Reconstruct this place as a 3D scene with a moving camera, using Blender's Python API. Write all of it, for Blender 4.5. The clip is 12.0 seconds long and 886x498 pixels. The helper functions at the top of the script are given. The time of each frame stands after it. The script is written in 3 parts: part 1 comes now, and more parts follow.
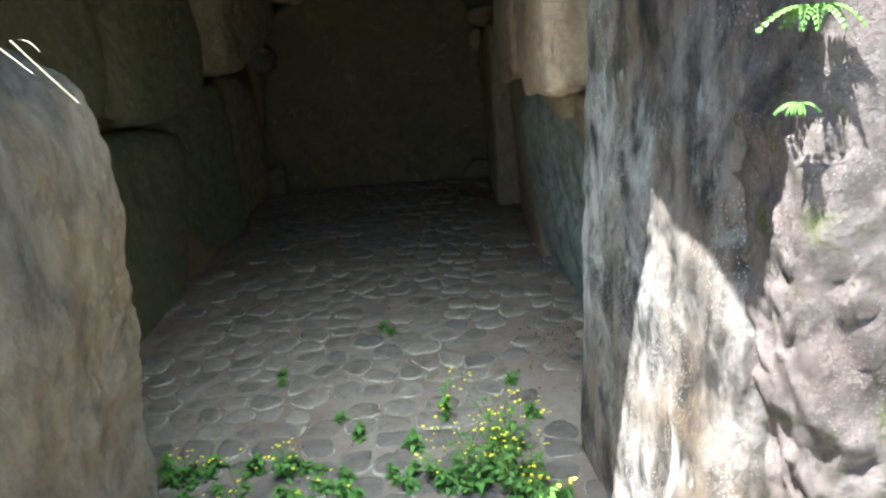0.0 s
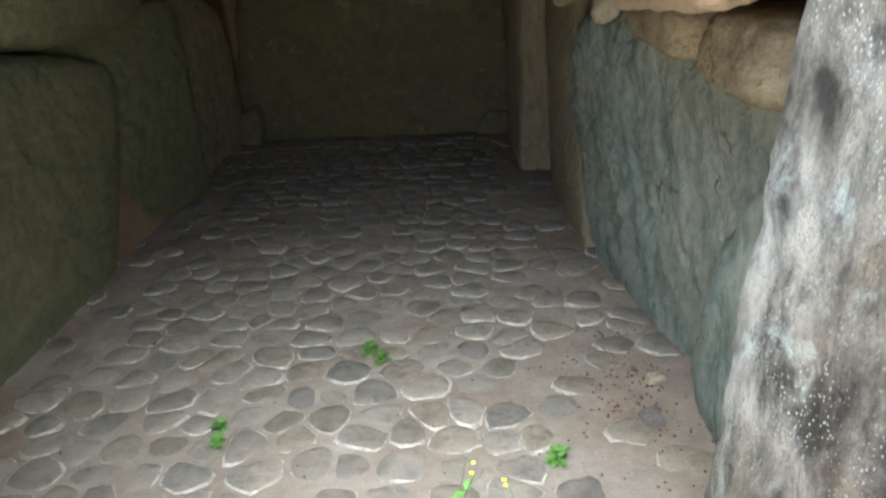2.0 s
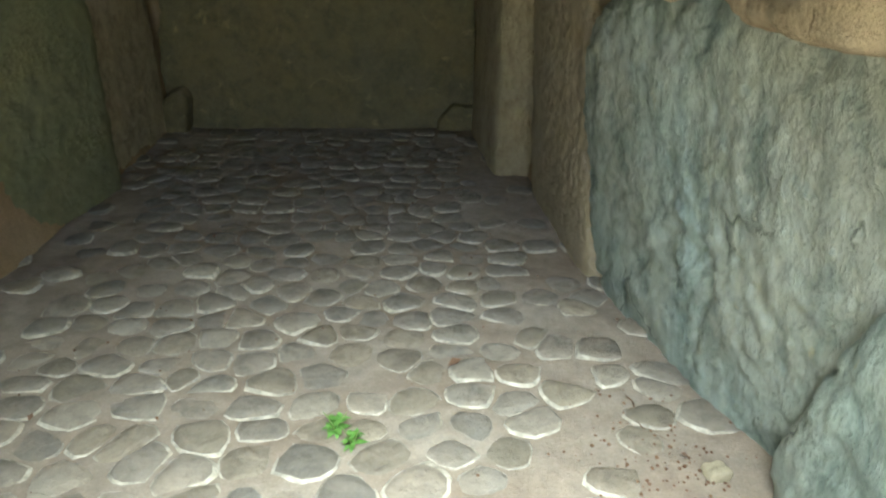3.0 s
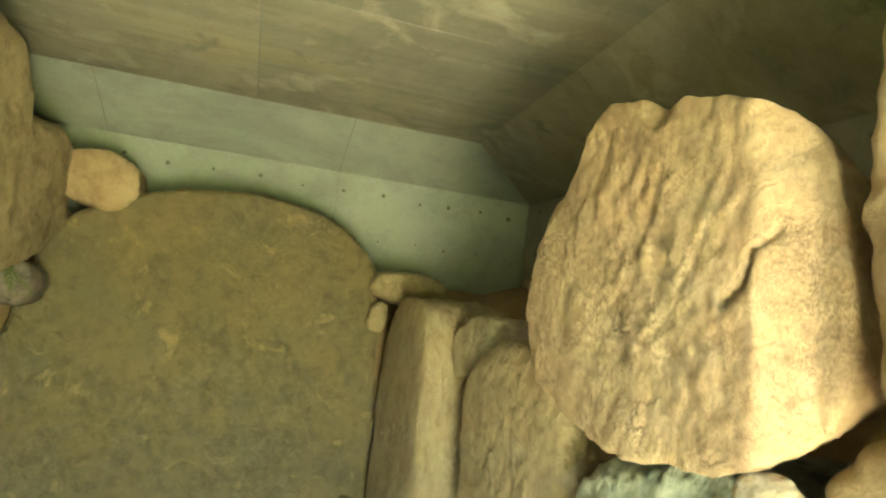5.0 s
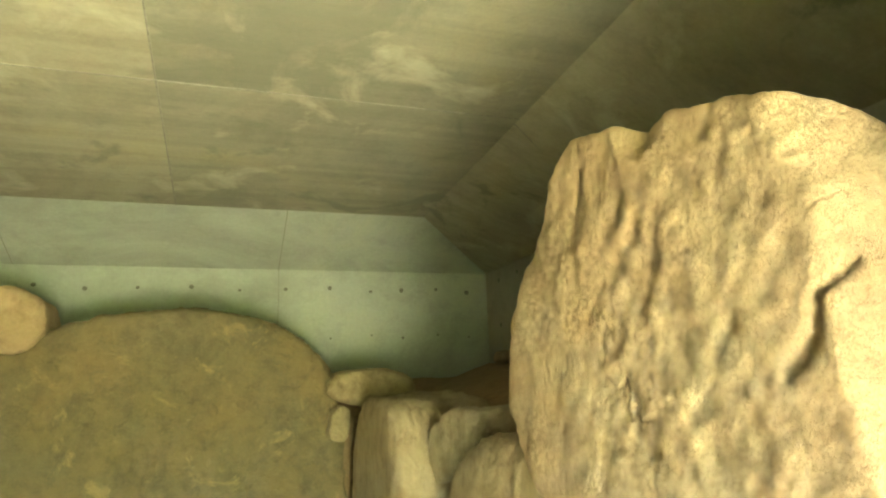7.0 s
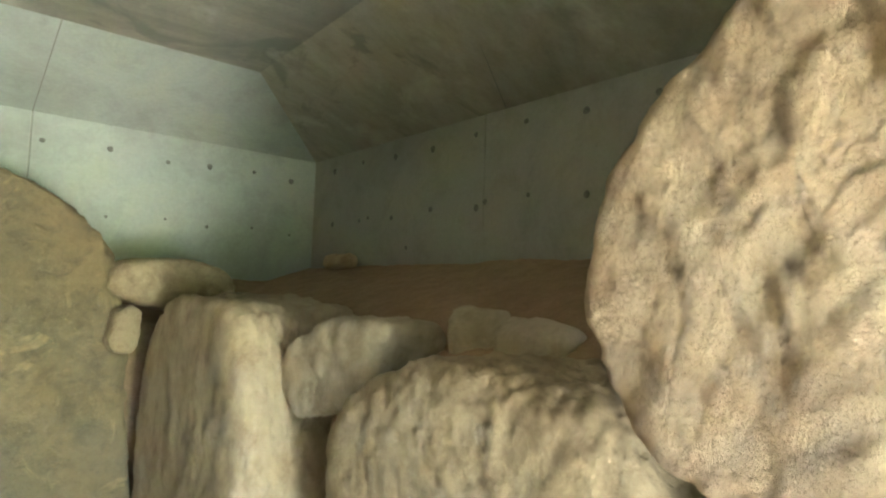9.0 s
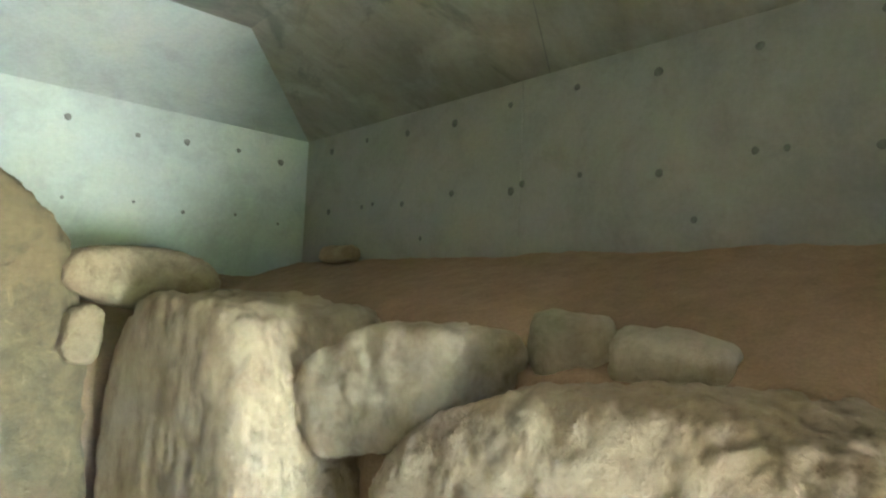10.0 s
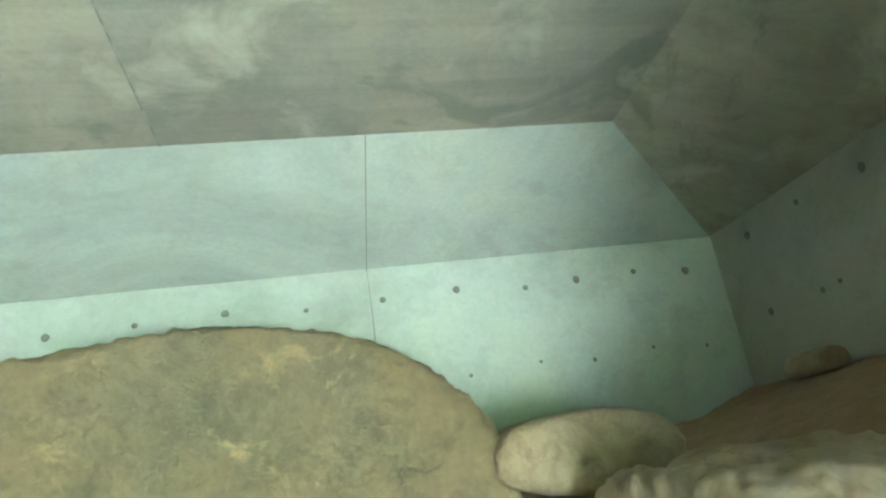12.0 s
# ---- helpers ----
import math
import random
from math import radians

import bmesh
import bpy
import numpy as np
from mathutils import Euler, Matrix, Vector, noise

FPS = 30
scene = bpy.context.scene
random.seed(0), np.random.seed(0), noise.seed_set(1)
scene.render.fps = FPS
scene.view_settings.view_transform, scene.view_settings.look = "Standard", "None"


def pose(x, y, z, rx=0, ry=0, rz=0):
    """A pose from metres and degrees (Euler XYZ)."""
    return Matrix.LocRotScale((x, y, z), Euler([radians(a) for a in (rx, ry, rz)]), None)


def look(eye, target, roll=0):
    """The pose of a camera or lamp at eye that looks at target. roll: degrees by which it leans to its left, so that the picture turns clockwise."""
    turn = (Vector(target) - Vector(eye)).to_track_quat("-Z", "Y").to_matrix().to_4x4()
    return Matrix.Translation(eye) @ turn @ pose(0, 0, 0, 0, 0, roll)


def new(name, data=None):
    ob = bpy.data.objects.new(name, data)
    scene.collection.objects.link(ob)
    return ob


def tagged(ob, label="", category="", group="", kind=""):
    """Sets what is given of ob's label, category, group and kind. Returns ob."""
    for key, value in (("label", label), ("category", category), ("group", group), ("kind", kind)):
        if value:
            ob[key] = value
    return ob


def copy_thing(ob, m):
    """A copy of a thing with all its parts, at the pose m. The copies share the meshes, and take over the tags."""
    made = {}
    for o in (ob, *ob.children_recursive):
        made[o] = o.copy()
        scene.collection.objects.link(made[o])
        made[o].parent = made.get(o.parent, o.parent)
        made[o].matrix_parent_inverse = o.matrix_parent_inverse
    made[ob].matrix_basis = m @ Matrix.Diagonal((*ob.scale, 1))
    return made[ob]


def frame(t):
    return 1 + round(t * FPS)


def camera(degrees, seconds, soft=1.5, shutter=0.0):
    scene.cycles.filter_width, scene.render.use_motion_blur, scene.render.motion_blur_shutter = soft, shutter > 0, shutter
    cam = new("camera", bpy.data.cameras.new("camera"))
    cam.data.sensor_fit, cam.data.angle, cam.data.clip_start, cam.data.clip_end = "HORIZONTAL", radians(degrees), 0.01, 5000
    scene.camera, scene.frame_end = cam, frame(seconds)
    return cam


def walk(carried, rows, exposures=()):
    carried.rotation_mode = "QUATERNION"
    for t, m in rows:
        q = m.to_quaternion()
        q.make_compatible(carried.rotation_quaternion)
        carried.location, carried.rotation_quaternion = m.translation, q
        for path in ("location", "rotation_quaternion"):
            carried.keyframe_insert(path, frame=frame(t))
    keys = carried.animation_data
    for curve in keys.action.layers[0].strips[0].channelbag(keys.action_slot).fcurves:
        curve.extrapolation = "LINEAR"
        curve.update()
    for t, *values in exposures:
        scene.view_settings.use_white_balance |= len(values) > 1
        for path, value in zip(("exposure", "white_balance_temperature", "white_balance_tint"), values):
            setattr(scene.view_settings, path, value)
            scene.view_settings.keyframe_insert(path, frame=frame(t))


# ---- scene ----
cam = camera(68.5, 12.0, soft=2.2)
PATH = [
    (0, (1.423, 1.227, 1.485), (1.386, 3.112, 0.816), -4.4),
    (0.5, (1.401, 1.434, 1.448), (1.456, 3.317, 0.776), -3.1),
    (1, (1.37, 1.636, 1.404), (1.462, 3.487, 0.652), -3.9),
    (1.5, (1.391, 1.957, 1.353), (1.439, 3.794, 0.562), -3.8),
    (2, (1.349, 2.212, 1.317), (1.313, 4.037, 0.499), -2.2),
    (2.5, (1.247, 2.612, 1.25), (1.331, 4.416, 0.391), -0.7),
    (2.7, (1.224, 2.707, 1.209), (1.344, 4.506, 0.343), 0.1),
    (4.3, (0.919, 3.161, 1.295), (1.392, 5.077, 0.969), 8.1),
    (4.5, (0.927, 3.236, 1.312), (1.44, 5.16, 1.126), 8.1),
    (5, (0.978, 3.451, 1.412), (1.519, 5.37, 1.577), 7.2),
    (5.5, (0.924, 3.559, 1.473), (1.455, 5.442, 1.891), 1.7),
    (6, (0.993, 3.629, 1.478), (1.479, 5.52, 1.91), -1.6),
    (6.5, (1.073, 3.658, 1.485), (1.613, 5.537, 1.91), -1.5),
    (6.7, (1.084, 3.687, 1.479), (1.652, 5.557, 1.902), -1.9),
    (8.3, (1.076, 4.295, 1.431), (2.203, 5.936, 1.632), 1.5),
    (8.5, (1.067, 4.393, 1.41), (2.223, 6.017, 1.571), 2.0),
    (9, (1.016, 4.634, 1.429), (2.301, 6.158, 1.592), 1.9),
    (9.5, (1.089, 4.878, 1.416), (2.481, 6.305, 1.577), 2.1),
    (10, (1.149, 5.137, 1.427), (2.505, 6.598, 1.589), 2.3),
    (10.5, (1.155, 5.39, 1.432), (2.528, 6.826, 1.664), 1.4),
    (11, (1.297, 5.556, 1.47), (2.295, 7.247, 1.852), -4.1),
    (11.3, (1.289, 5.622, 1.461), (2.166, 7.355, 1.939), -5.3),
    (11.5, (1.309, 5.662, 1.481), (2.066, 7.443, 1.985), -7.1),
    (12, (1.269, 5.768, 1.48), (1.658, 7.624, 2.116), -9.0),
]
walk(cam, [(t, look(eye, target, roll)) for t, eye, target, roll in PATH],
     exposures=[(0, 2.85, 5700, 9), (1.0, 2.85, 5800, 10), (1.5, 2.95, 5900, 11), (2.0, 3.85, 6100, 14), (2.5, 4.35, 6100, 6), (4.3, 6.5, 8600, 0), (5.0, 7.1, 9300, -9), (6.7, 7.3, 9300, -11), (8.3, 7.5, 7300, 4), (9.5, 7.95, 5600, 11), (10.5, 8.35, 5400, 12), (11.0, 8.2, 5250, 4), (12.0, 8.15, 5150, -4)])

# ---- world and sun ----
SUN_ELEV, SUN_FROM = radians(65), radians(245)   # height; bearing the light comes from, clockwise from +y
world = bpy.data.worlds.new("world")
scene.world = world
world.use_nodes = True
sky = world.node_tree.nodes.new("ShaderNodeTexSky")
sky.sky_type, sky.sun_disc = "NISHITA", False
sky.sun_elevation, sky.sun_rotation = SUN_ELEV, SUN_FROM
world.node_tree.nodes["Background"].inputs["Strength"].default_value = 0.10
world.node_tree.links.new(sky.outputs[0], world.node_tree.nodes["Background"].inputs["Color"])
sun_data = bpy.data.lights.new("sun", "SUN")
sun_data.energy, sun_data.angle, sun_data.color = 5.0, radians(0.5), (1.0, 0.95, 0.87)
sun = new("sun", sun_data)
toward = Vector((math.sin(SUN_FROM) * math.cos(SUN_ELEV), math.cos(SUN_FROM) * math.cos(SUN_ELEV), math.sin(SUN_ELEV)))
sun.matrix_world = look(toward * 20, (0, 0, 0))
# daylight standing in the entrance: the sky's, falling on the floor, and the sunlit forecourt's, thrown inwards and up
def daylight(name, width, height, energy, color, spread, at, to):
    data = bpy.data.lights.new(name, "AREA")
    data.shape, data.size, data.size_y = "RECTANGLE", width, height
    data.energy, data.color, data.spread = energy, color, radians(spread)
    new(name, data).matrix_world = look(at, to)


daylight("entrance_sky_light", 1.0, 0.8, 1.8, (0.88, 1.0, 0.98), 85, (1.22, 2.75, 1.85), (1.22, 3.4, 0.0))
daylight("entrance_ground_light", 0.42, 0.7, 0.62, (0.94, 1.0, 0.93), 180, (1.26, 2.75, 0.78), (1.26, 3.75, 0.95))


# ---- materials ----
def nodes_of(name, rough=0.9, spec=0.3):
    m = bpy.data.materials.new(name)
    m.use_nodes = True
    nt = m.node_tree
    b = nt.nodes["Principled BSDF"]
    b.inputs["Roughness"].default_value = rough
    b.inputs["Specular IOR Level"].default_value = spec
    return m, nt, b


def noise_tex(nt, co, scale, detail=6.0, rough=0.6, distort=0.0):
    n = nt.nodes.new("ShaderNodeTexNoise")
    n.inputs["Scale"].default_value, n.inputs["Detail"].default_value = scale, detail
    n.inputs["Roughness"].default_value, n.inputs["Distortion"].default_value = rough, distort
    nt.links.new(co, n.inputs["Vector"])
    return n.outputs["Fac"]


def ramp(nt, fac, stops):
    r = nt.nodes.new("ShaderNodeValToRGB")
    e = r.color_ramp.elements
    while len(e) < len(stops):
        e.new(0.5)
    for el, (p, c) in zip(e, stops):
        el.position = p
        el.color = (*c, 1) if len(c) == 3 else c
    nt.links.new(fac, r.inputs["Fac"])
    return r.outputs["Color"]


def grey(v):
    return (v, v, v)


def mix(nt, fac, a, b, mode="MIX"):
    m = nt.nodes.new("ShaderNodeMix")
    m.data_type, m.blend_type = "RGBA", mode
    for socket, v in ((m.inputs[0], fac), (m.inputs[6], a), (m.inputs[7], b)):
        if isinstance(v, (int, float)):
            socket.default_value = v
        elif isinstance(v, tuple):
            socket.default_value = (*v, 1)
        else:
            nt.links.new(v, socket)
    return m.outputs[2]


def bump(nt, b, heights):
    last = None
    for h, strength, dist in heights:
        n = nt.nodes.new("ShaderNodeBump")
        n.inputs["Strength"].default_value, n.inputs["Distance"].default_value = strength, dist
        nt.links.new(h, n.inputs["Height"])
        if last:
            nt.links.new(last, n.inputs["Normal"])
        last = n.outputs["Normal"]
    nt.links.new(last, b.inputs["Normal"])


def coords(nt, stretch=(1, 1, 1), turn=(0, 0, 0)):
    co = nt.nodes.new("ShaderNodeTexCoord")
    info = nt.nodes.new("ShaderNodeObjectInfo")
    mp = nt.nodes.new("ShaderNodeMapping")
    mp.inputs["Scale"].default_value = stretch
    mp.inputs["Rotation"].default_value = [radians(a) for a in turn]
    nt.links.new(co.outputs["Object"], mp.inputs["Vector"])
    add = nt.nodes.new("ShaderNodeVectorMath")
    nt.links.new(mp.outputs[0], add.inputs[0])
    sc = nt.nodes.new("ShaderNodeMath")
    sc.operation = "MULTIPLY"
    sc.inputs[1].default_value = 37.0
    nt.links.new(info.outputs["Random"], sc.inputs[0])
    nt.links.new(sc.outputs[0], add.inputs[1])
    return add.outputs[0], co.outputs["Object"], info.outputs["Random"]


def rock(name, dark, base, warm, lichen=None, lichen_at=0.6, rough=0.85, stretch=(1, 1, 1), turn=(0, 0, 0), speck=0.0, fine=1.0, spec=0.3, blotch=0.7, cracks=0.0, wet=0.0, vary=0.0):
    m, nt, b = nodes_of(name, rough, spec)
    co, _, rnd = coords(nt, stretch, turn)
    large = noise_tex(nt, co, 2.3, 5, 0.6, 0.4)
    mid = noise_tex(nt, co, 9, 8, 0.7, 0.3)
    small = noise_tex(nt, co, 70, 6, 0.75)
    c = ramp(nt, large, [(0.3, base), (0.62, warm)])
    c = mix(nt, ramp(nt, mid, [(0.34 + wet, grey(blotch)), (0.54 + wet * 0.6, grey(0))]), c, dark)
    c = mix(nt, 0.25, c, ramp(nt, small, [(0.25, grey(0.35)), (0.75, grey(1.0))]), "MULTIPLY")
    gritty = noise_tex(nt, co, 24, 7, 0.7, 0.2)
    c = mix(nt, 0.32, c, ramp(nt, gritty, [(0.3, grey(0.5)), (0.68, grey(1.0))]), "MULTIPLY")
    crack = None
    if cracks:
        vo = nt.nodes.new("ShaderNodeTexVoronoi")
        vo.feature = "DISTANCE_TO_EDGE"
        vo.inputs["Scale"].default_value = 3.2
        warp = nt.nodes.new("ShaderNodeTexNoise")
        warp.inputs["Scale"].default_value, warp.inputs["Detail"].default_value = 5, 6
        nt.links.new(co, warp.inputs["Vector"])
        bent = mix(nt, 0.22, co, warp.outputs["Color"])
        nt.links.new(bent, vo.inputs["Vector"])
        line = ramp(nt, vo.outputs["Distance"], [(0.002, grey(1)), (0.012, grey(0))])
        where = ramp(nt, noise_tex(nt, co, 3.3, 3, 0.5), [(0.56, grey(0)), (0.63, grey(1))])
        crack = mix(nt, 1.0, line, where, "MULTIPLY")
        c = mix(nt, mix(nt, 1.0, crack, grey(cracks), "MULTIPLY"), c, tuple(0.45 * v for v in dark))
    if lichen:
        patch = noise_tex(nt, co, 4.2, 9, 0.7, 1.2)
        c = mix(nt, ramp(nt, patch, [(lichen_at, grey(0)), (lichen_at + 0.09, grey(0.8))]), c, lichen)
    if speck:
        v = nt.nodes.new("ShaderNodeTexVoronoi")
        v.inputs["Scale"].default_value = 150
        v.inputs["Randomness"].default_value = 1.0
        nt.links.new(co, v.inputs["Vector"])
        patch = ramp(nt, noise_tex(nt, co, 6, 4, 0.6), [(0.48, grey(0)), (0.6, grey(1))])
        dots = ramp(nt, v.outputs["Distance"], [(0.15, grey(speck)), (0.30, grey(0))])
        c = mix(nt, mix(nt, 1.0, dots, patch, "MULTIPLY"), c, (0.75, 0.74, 0.7))
        rr = ramp(nt, v.outputs["Distance"], [(0.12, grey(0.25)), (0.3, grey(rough))])
        nt.links.new(rr, b.inputs["Roughness"])
    if vary:
        c = mix(nt, 1.0, c, ramp(nt, rnd, [(0, grey(1 - vary)), (1, (1.0, 0.98, 0.95))]), "MULTIPLY")
    nt.links.new(c, b.inputs["Base Color"])
    deep = max(1.0, 0.75 * fine)
    heights = [(mid, min(1.0, 0.6 * fine), 0.045), (gritty, min(1.0, 0.65 * fine), 0.018 * deep), (small, min(1.0, 0.55 * fine), 0.006 * deep)]
    if crack:
        inv = nt.nodes.new("ShaderNodeInvert")
        nt.links.new(crack, inv.inputs["Color"])
        heights.append((inv.outputs[0], 0.5, 0.010))
    bump(nt, b, heights)
    return m


def concrete(name, base=(0.36, 0.36, 0.33), boards=True, island=False, stains=0.56):
    m, nt, b = nodes_of(name, 0.82, 0.3)
    co, raw, rnd = coords(nt)
    large = noise_tex(nt, raw, 0.9, 6, 0.65, 0.6)
    mid = noise_tex(nt, raw, 5.5, 8, 0.7, 0.4)
    small = noise_tex(nt, raw, 55, 5, 0.7)
    c = ramp(nt, large, [(0.34, tuple(0.78 * v for v in base)), (0.5, base), (0.68, (base[0] * 1.12, base[1] * 1.07, base[2] * 0.95))])
    c = mix(nt, ramp(nt, mid, [(0.33, grey(0.3)), (0.5, grey(0))]), c, tuple(0.55 * v for v in base))
    c = mix(nt, 0.3, c, ramp(nt, small, [(0.3, grey(0.6)), (0.7, grey(1))]), "MULTIPLY")
    streak = nt.nodes.new("ShaderNodeMapping")
    streak.inputs["Scale"].default_value = (0.35, 7, 7)
    nt.links.new(raw, streak.inputs["Vector"])
    lines = noise_tex(nt, streak.outputs[0], 1.6, 4, 0.6)
    if boards:
        c = mix(nt, 0.42, c, ramp(nt, lines, [(0.36, grey(0.66)), (0.6, grey(1.0))]), "MULTIPLY")
    if island:
        geo = nt.nodes.new("ShaderNodeNewGeometry")
        c = mix(nt, 1.0, c, ramp(nt, geo.outputs["Random Per Island"], [(0, (0.70, 0.72, 0.71)), (1, (1.0, 0.98, 0.93))]), "MULTIPLY")
        stain = noise_tex(nt, raw, 1.3, 7, 0.62, 1.4)
        c = mix(nt, ramp(nt, stain, [(stains, grey(0)), (stains + 0.06, grey(0.6))]), c, (0.14, 0.145, 0.12))
        pale = noise_tex(nt, raw, 2.6, 5, 0.6, 0.5)
        c = mix(nt, ramp(nt, pale, [(0.56, grey(0)), (0.68, grey(0.28))]), c, (0.60, 0.57, 0.46))
    nt.links.new(c, b.inputs["Base Color"])
    bump(nt, b, [(lines, 0.25, 0.006), (mid, 0.2, 0.006), (small, 0.25, 0.002)])
    return m


def soil(name, base, dark, scale=1.0):
    m, nt, b = nodes_of(name, 0.97, 0.1)
    co, raw, rnd = coords(nt)
    large = noise_tex(nt, raw, 1.7 * scale, 6, 0.6)
    mid = noise_tex(nt, raw, 14 * scale, 8, 0.72)
    small = noise_tex(nt, raw, 120 * scale, 4, 0.7)
    c = ramp(nt, large, [(0.32, dark), (0.65, base)])
    c = mix(nt, 0.6, c, ramp(nt, mid, [(0.28, grey(0.5)), (0.7, grey(1.0))]), "MULTIPLY")
    c = mix(nt, 0.5, c, ramp(nt, small, [(0.3, grey(0.55)), (0.7, grey(1.0))]), "MULTIPLY")
    nt.links.new(c, b.inputs["Base Color"])
    bump(nt, b, [(mid, 0.5, 0.02), (small, 0.5, 0.004)])
    return m


def plain(name, col, rough=0.7, vary=0.25, scale=40):
    m, nt, b = nodes_of(name, rough, 0.3)
    co, raw, rnd = coords(nt)
    n = noise_tex(nt, co, scale, 4, 0.6)
    lo = tuple(v * (1 - vary) for v in col)
    hi = tuple(min(1, v * (1 + vary)) for v in col)
    c = ramp(nt, n, [(0.3, lo), (0.7, hi)])
    c = mix(nt, 0.35, c, ramp(nt, rnd, [(0, grey(0.55)), (1, grey(1.0))]), "MULTIPLY")
    nt.links.new(c, b.inputs["Base Color"])
    return m


ROCK_WARM = rock("rock_warm", (0.194, 0.137, 0.0792), (0.36, 0.274, 0.173), (0.403, 0.31, 0.194), fine=1.3, cracks=0.3)
ROCK_ORANGE = rock("rock_orange", (0.36, 0.235, 0.145), (0.58, 0.40, 0.25), (0.60, 0.45, 0.285), lichen=(0.26, 0.25, 0.20), lichen_at=0.66, fine=2.2, cracks=0.45)
ROCK_STAINED = rock("rock_stained", (0.23, 0.17, 0.105), (0.36, 0.275, 0.175), (0.40, 0.315, 0.205), lichen=(0.25, 0.27, 0.21), lichen_at=0.66, fine=0.9, blotch=0.5)
ROCK_SLAB = rock("rock_slab", (0.123, 0.111, 0.0738), (0.189, 0.16, 0.102), (0.238, 0.18, 0.0984), lichen=(0.32, 0.24, 0.125), lichen_at=0.58, blotch=0.65, fine=1.3, cracks=0.35)
ROCK_GREEN = rock("rock_green", (0.085, 0.119, 0.102), (0.34, 0.408, 0.365), (0.357, 0.357, 0.289), lichen=(0.36, 0.29, 0.15), lichen_at=0.62, stretch=(1, 1, 0.5), turn=(22, 0, 0), fine=1.3, cracks=0.7)
ROCK_LEFT = rock("rock_left", (0.105, 0.105, 0.06), (0.165, 0.165, 0.09), (0.21, 0.188, 0.101), blotch=0.5)
ROCK_BEIGE = rock("rock_beige", (0.288, 0.202, 0.122), (0.446, 0.346, 0.216), (0.49, 0.382, 0.245), fine=1.6, stretch=(1, 1, 0.7))
ROCK_PALE = rock("rock_pale", (0.359, 0.273, 0.172), (0.562, 0.46, 0.312), (0.593, 0.499, 0.351), fine=1.8)
ROCK_PORTAL = rock("rock_portal", (0.12, 0.10, 0.08), (0.35, 0.33, 0.29), (0.36, 0.27, 0.17), lichen=(0.42, 0.50, 0.46), lichen_at=0.68, stretch=(1, 1, 0.6), fine=1.8)
# dark purplish tone that holds the low boulder's shade
ROCK_SHADED = rock("rock_shaded", (0.05, 0.045, 0.05), (0.14, 0.13, 0.14), (0.18, 0.16, 0.16))
ROCK_WET = rock("rock_wet", (0.03, 0.027, 0.023), (0.66, 0.64, 0.60), (0.24, 0.17, 0.105), lichen=(0.55, 0.61, 0.57), lichen_at=0.58, rough=0.5, stretch=(1, 1, 0.6), speck=0.8, spec=0.5, blotch=0.95, fine=1.9, wet=0.06)
ROCK_OUT = rock("rock_outer", (0.07, 0.06, 0.05), (0.33, 0.29, 0.26), (0.28, 0.21, 0.18), lichen=(0.10, 0.13, 0.02), lichen_at=0.53, speck=0.5, fine=2.2, blotch=0.85)
CONCRETE = concrete("board_marked_concrete", (0.335, 0.318, 0.27), island=True)
CONCRETE_STAINED = concrete("stained_concrete", (0.30, 0.288, 0.245), island=True, stains=0.50)
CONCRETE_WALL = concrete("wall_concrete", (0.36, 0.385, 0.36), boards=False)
# same concrete as the back wall, with the side wall's shade in its colour
CONCRETE_SIDE_SHADED = concrete("shaded_side_wall_concrete", (0.30, 0.285, 0.25), boards=False)
CONCRETE_DARK = concrete("old_concrete", (0.30, 0.29, 0.26))
HOLE = plain("tie_hole_filler", (0.16, 0.155, 0.14), 0.9)
JOINT = plain("joint_filler", (0.19, 0.185, 0.165), 0.9)
EARTH = soil("bank_earth", (0.39, 0.268, 0.165), (0.31, 0.20, 0.115))
BED = soil("cobble_bed", (0.35, 0.29, 0.23), (0.26, 0.19, 0.14), 1.3)
GROUND = soil("outer_ground", (0.36, 0.33, 0.26), (0.27, 0.245, 0.185), 0.4)
GRASS = soil("grass_bank", (0.10, 0.13, 0.04), (0.06, 0.09, 0.025), 0.6)
COBBLE = rock("cobble_stone", (0.189, 0.163, 0.133), (0.344, 0.301, 0.249), (0.396, 0.323, 0.254), fine=1.2, vary=0.35)
COBBLE_B = rock("cobble_brown", (0.172, 0.133, 0.0989), (0.318, 0.267, 0.198), (0.37, 0.301, 0.228), fine=1.2, vary=0.35)
RIM = plain("cobble_mortar_rim", (0.34, 0.293, 0.234), 0.95, 0.5, 30)
LEAF = plain("weed_leaf", (0.11, 0.23, 0.045), 0.55, 0.35)
STEM = plain("weed_stem", (0.13, 0.20, 0.05), 0.6)
PETAL = plain("yellow_petal", (0.80, 0.66, 0.04), 0.6, 0.1)
STRAW = plain("dry_grass_blade", (0.62, 0.56, 0.36), 0.7)
LEAFDRY = plain("dry_leaf", (0.13, 0.07, 0.04), 0.8)


# ---- builders ----
def mesh_from(name, verts, faces, mats, smooth=True, mat_index=None):
    me = bpy.data.meshes.new(name)
    me.from_pydata(verts, [], faces)
    for m in mats:
        me.materials.append(m)
    if smooth:
        me.polygons.foreach_set("use_smooth", [True] * len(me.polygons))
    if mat_index:
        me.polygons.foreach_set("material_index", mat_index)
    me.update()
    return me


def part(name, data, parent, label=""):
    ob = new(name, data)
    ob.parent = parent
    return tagged(ob, label)


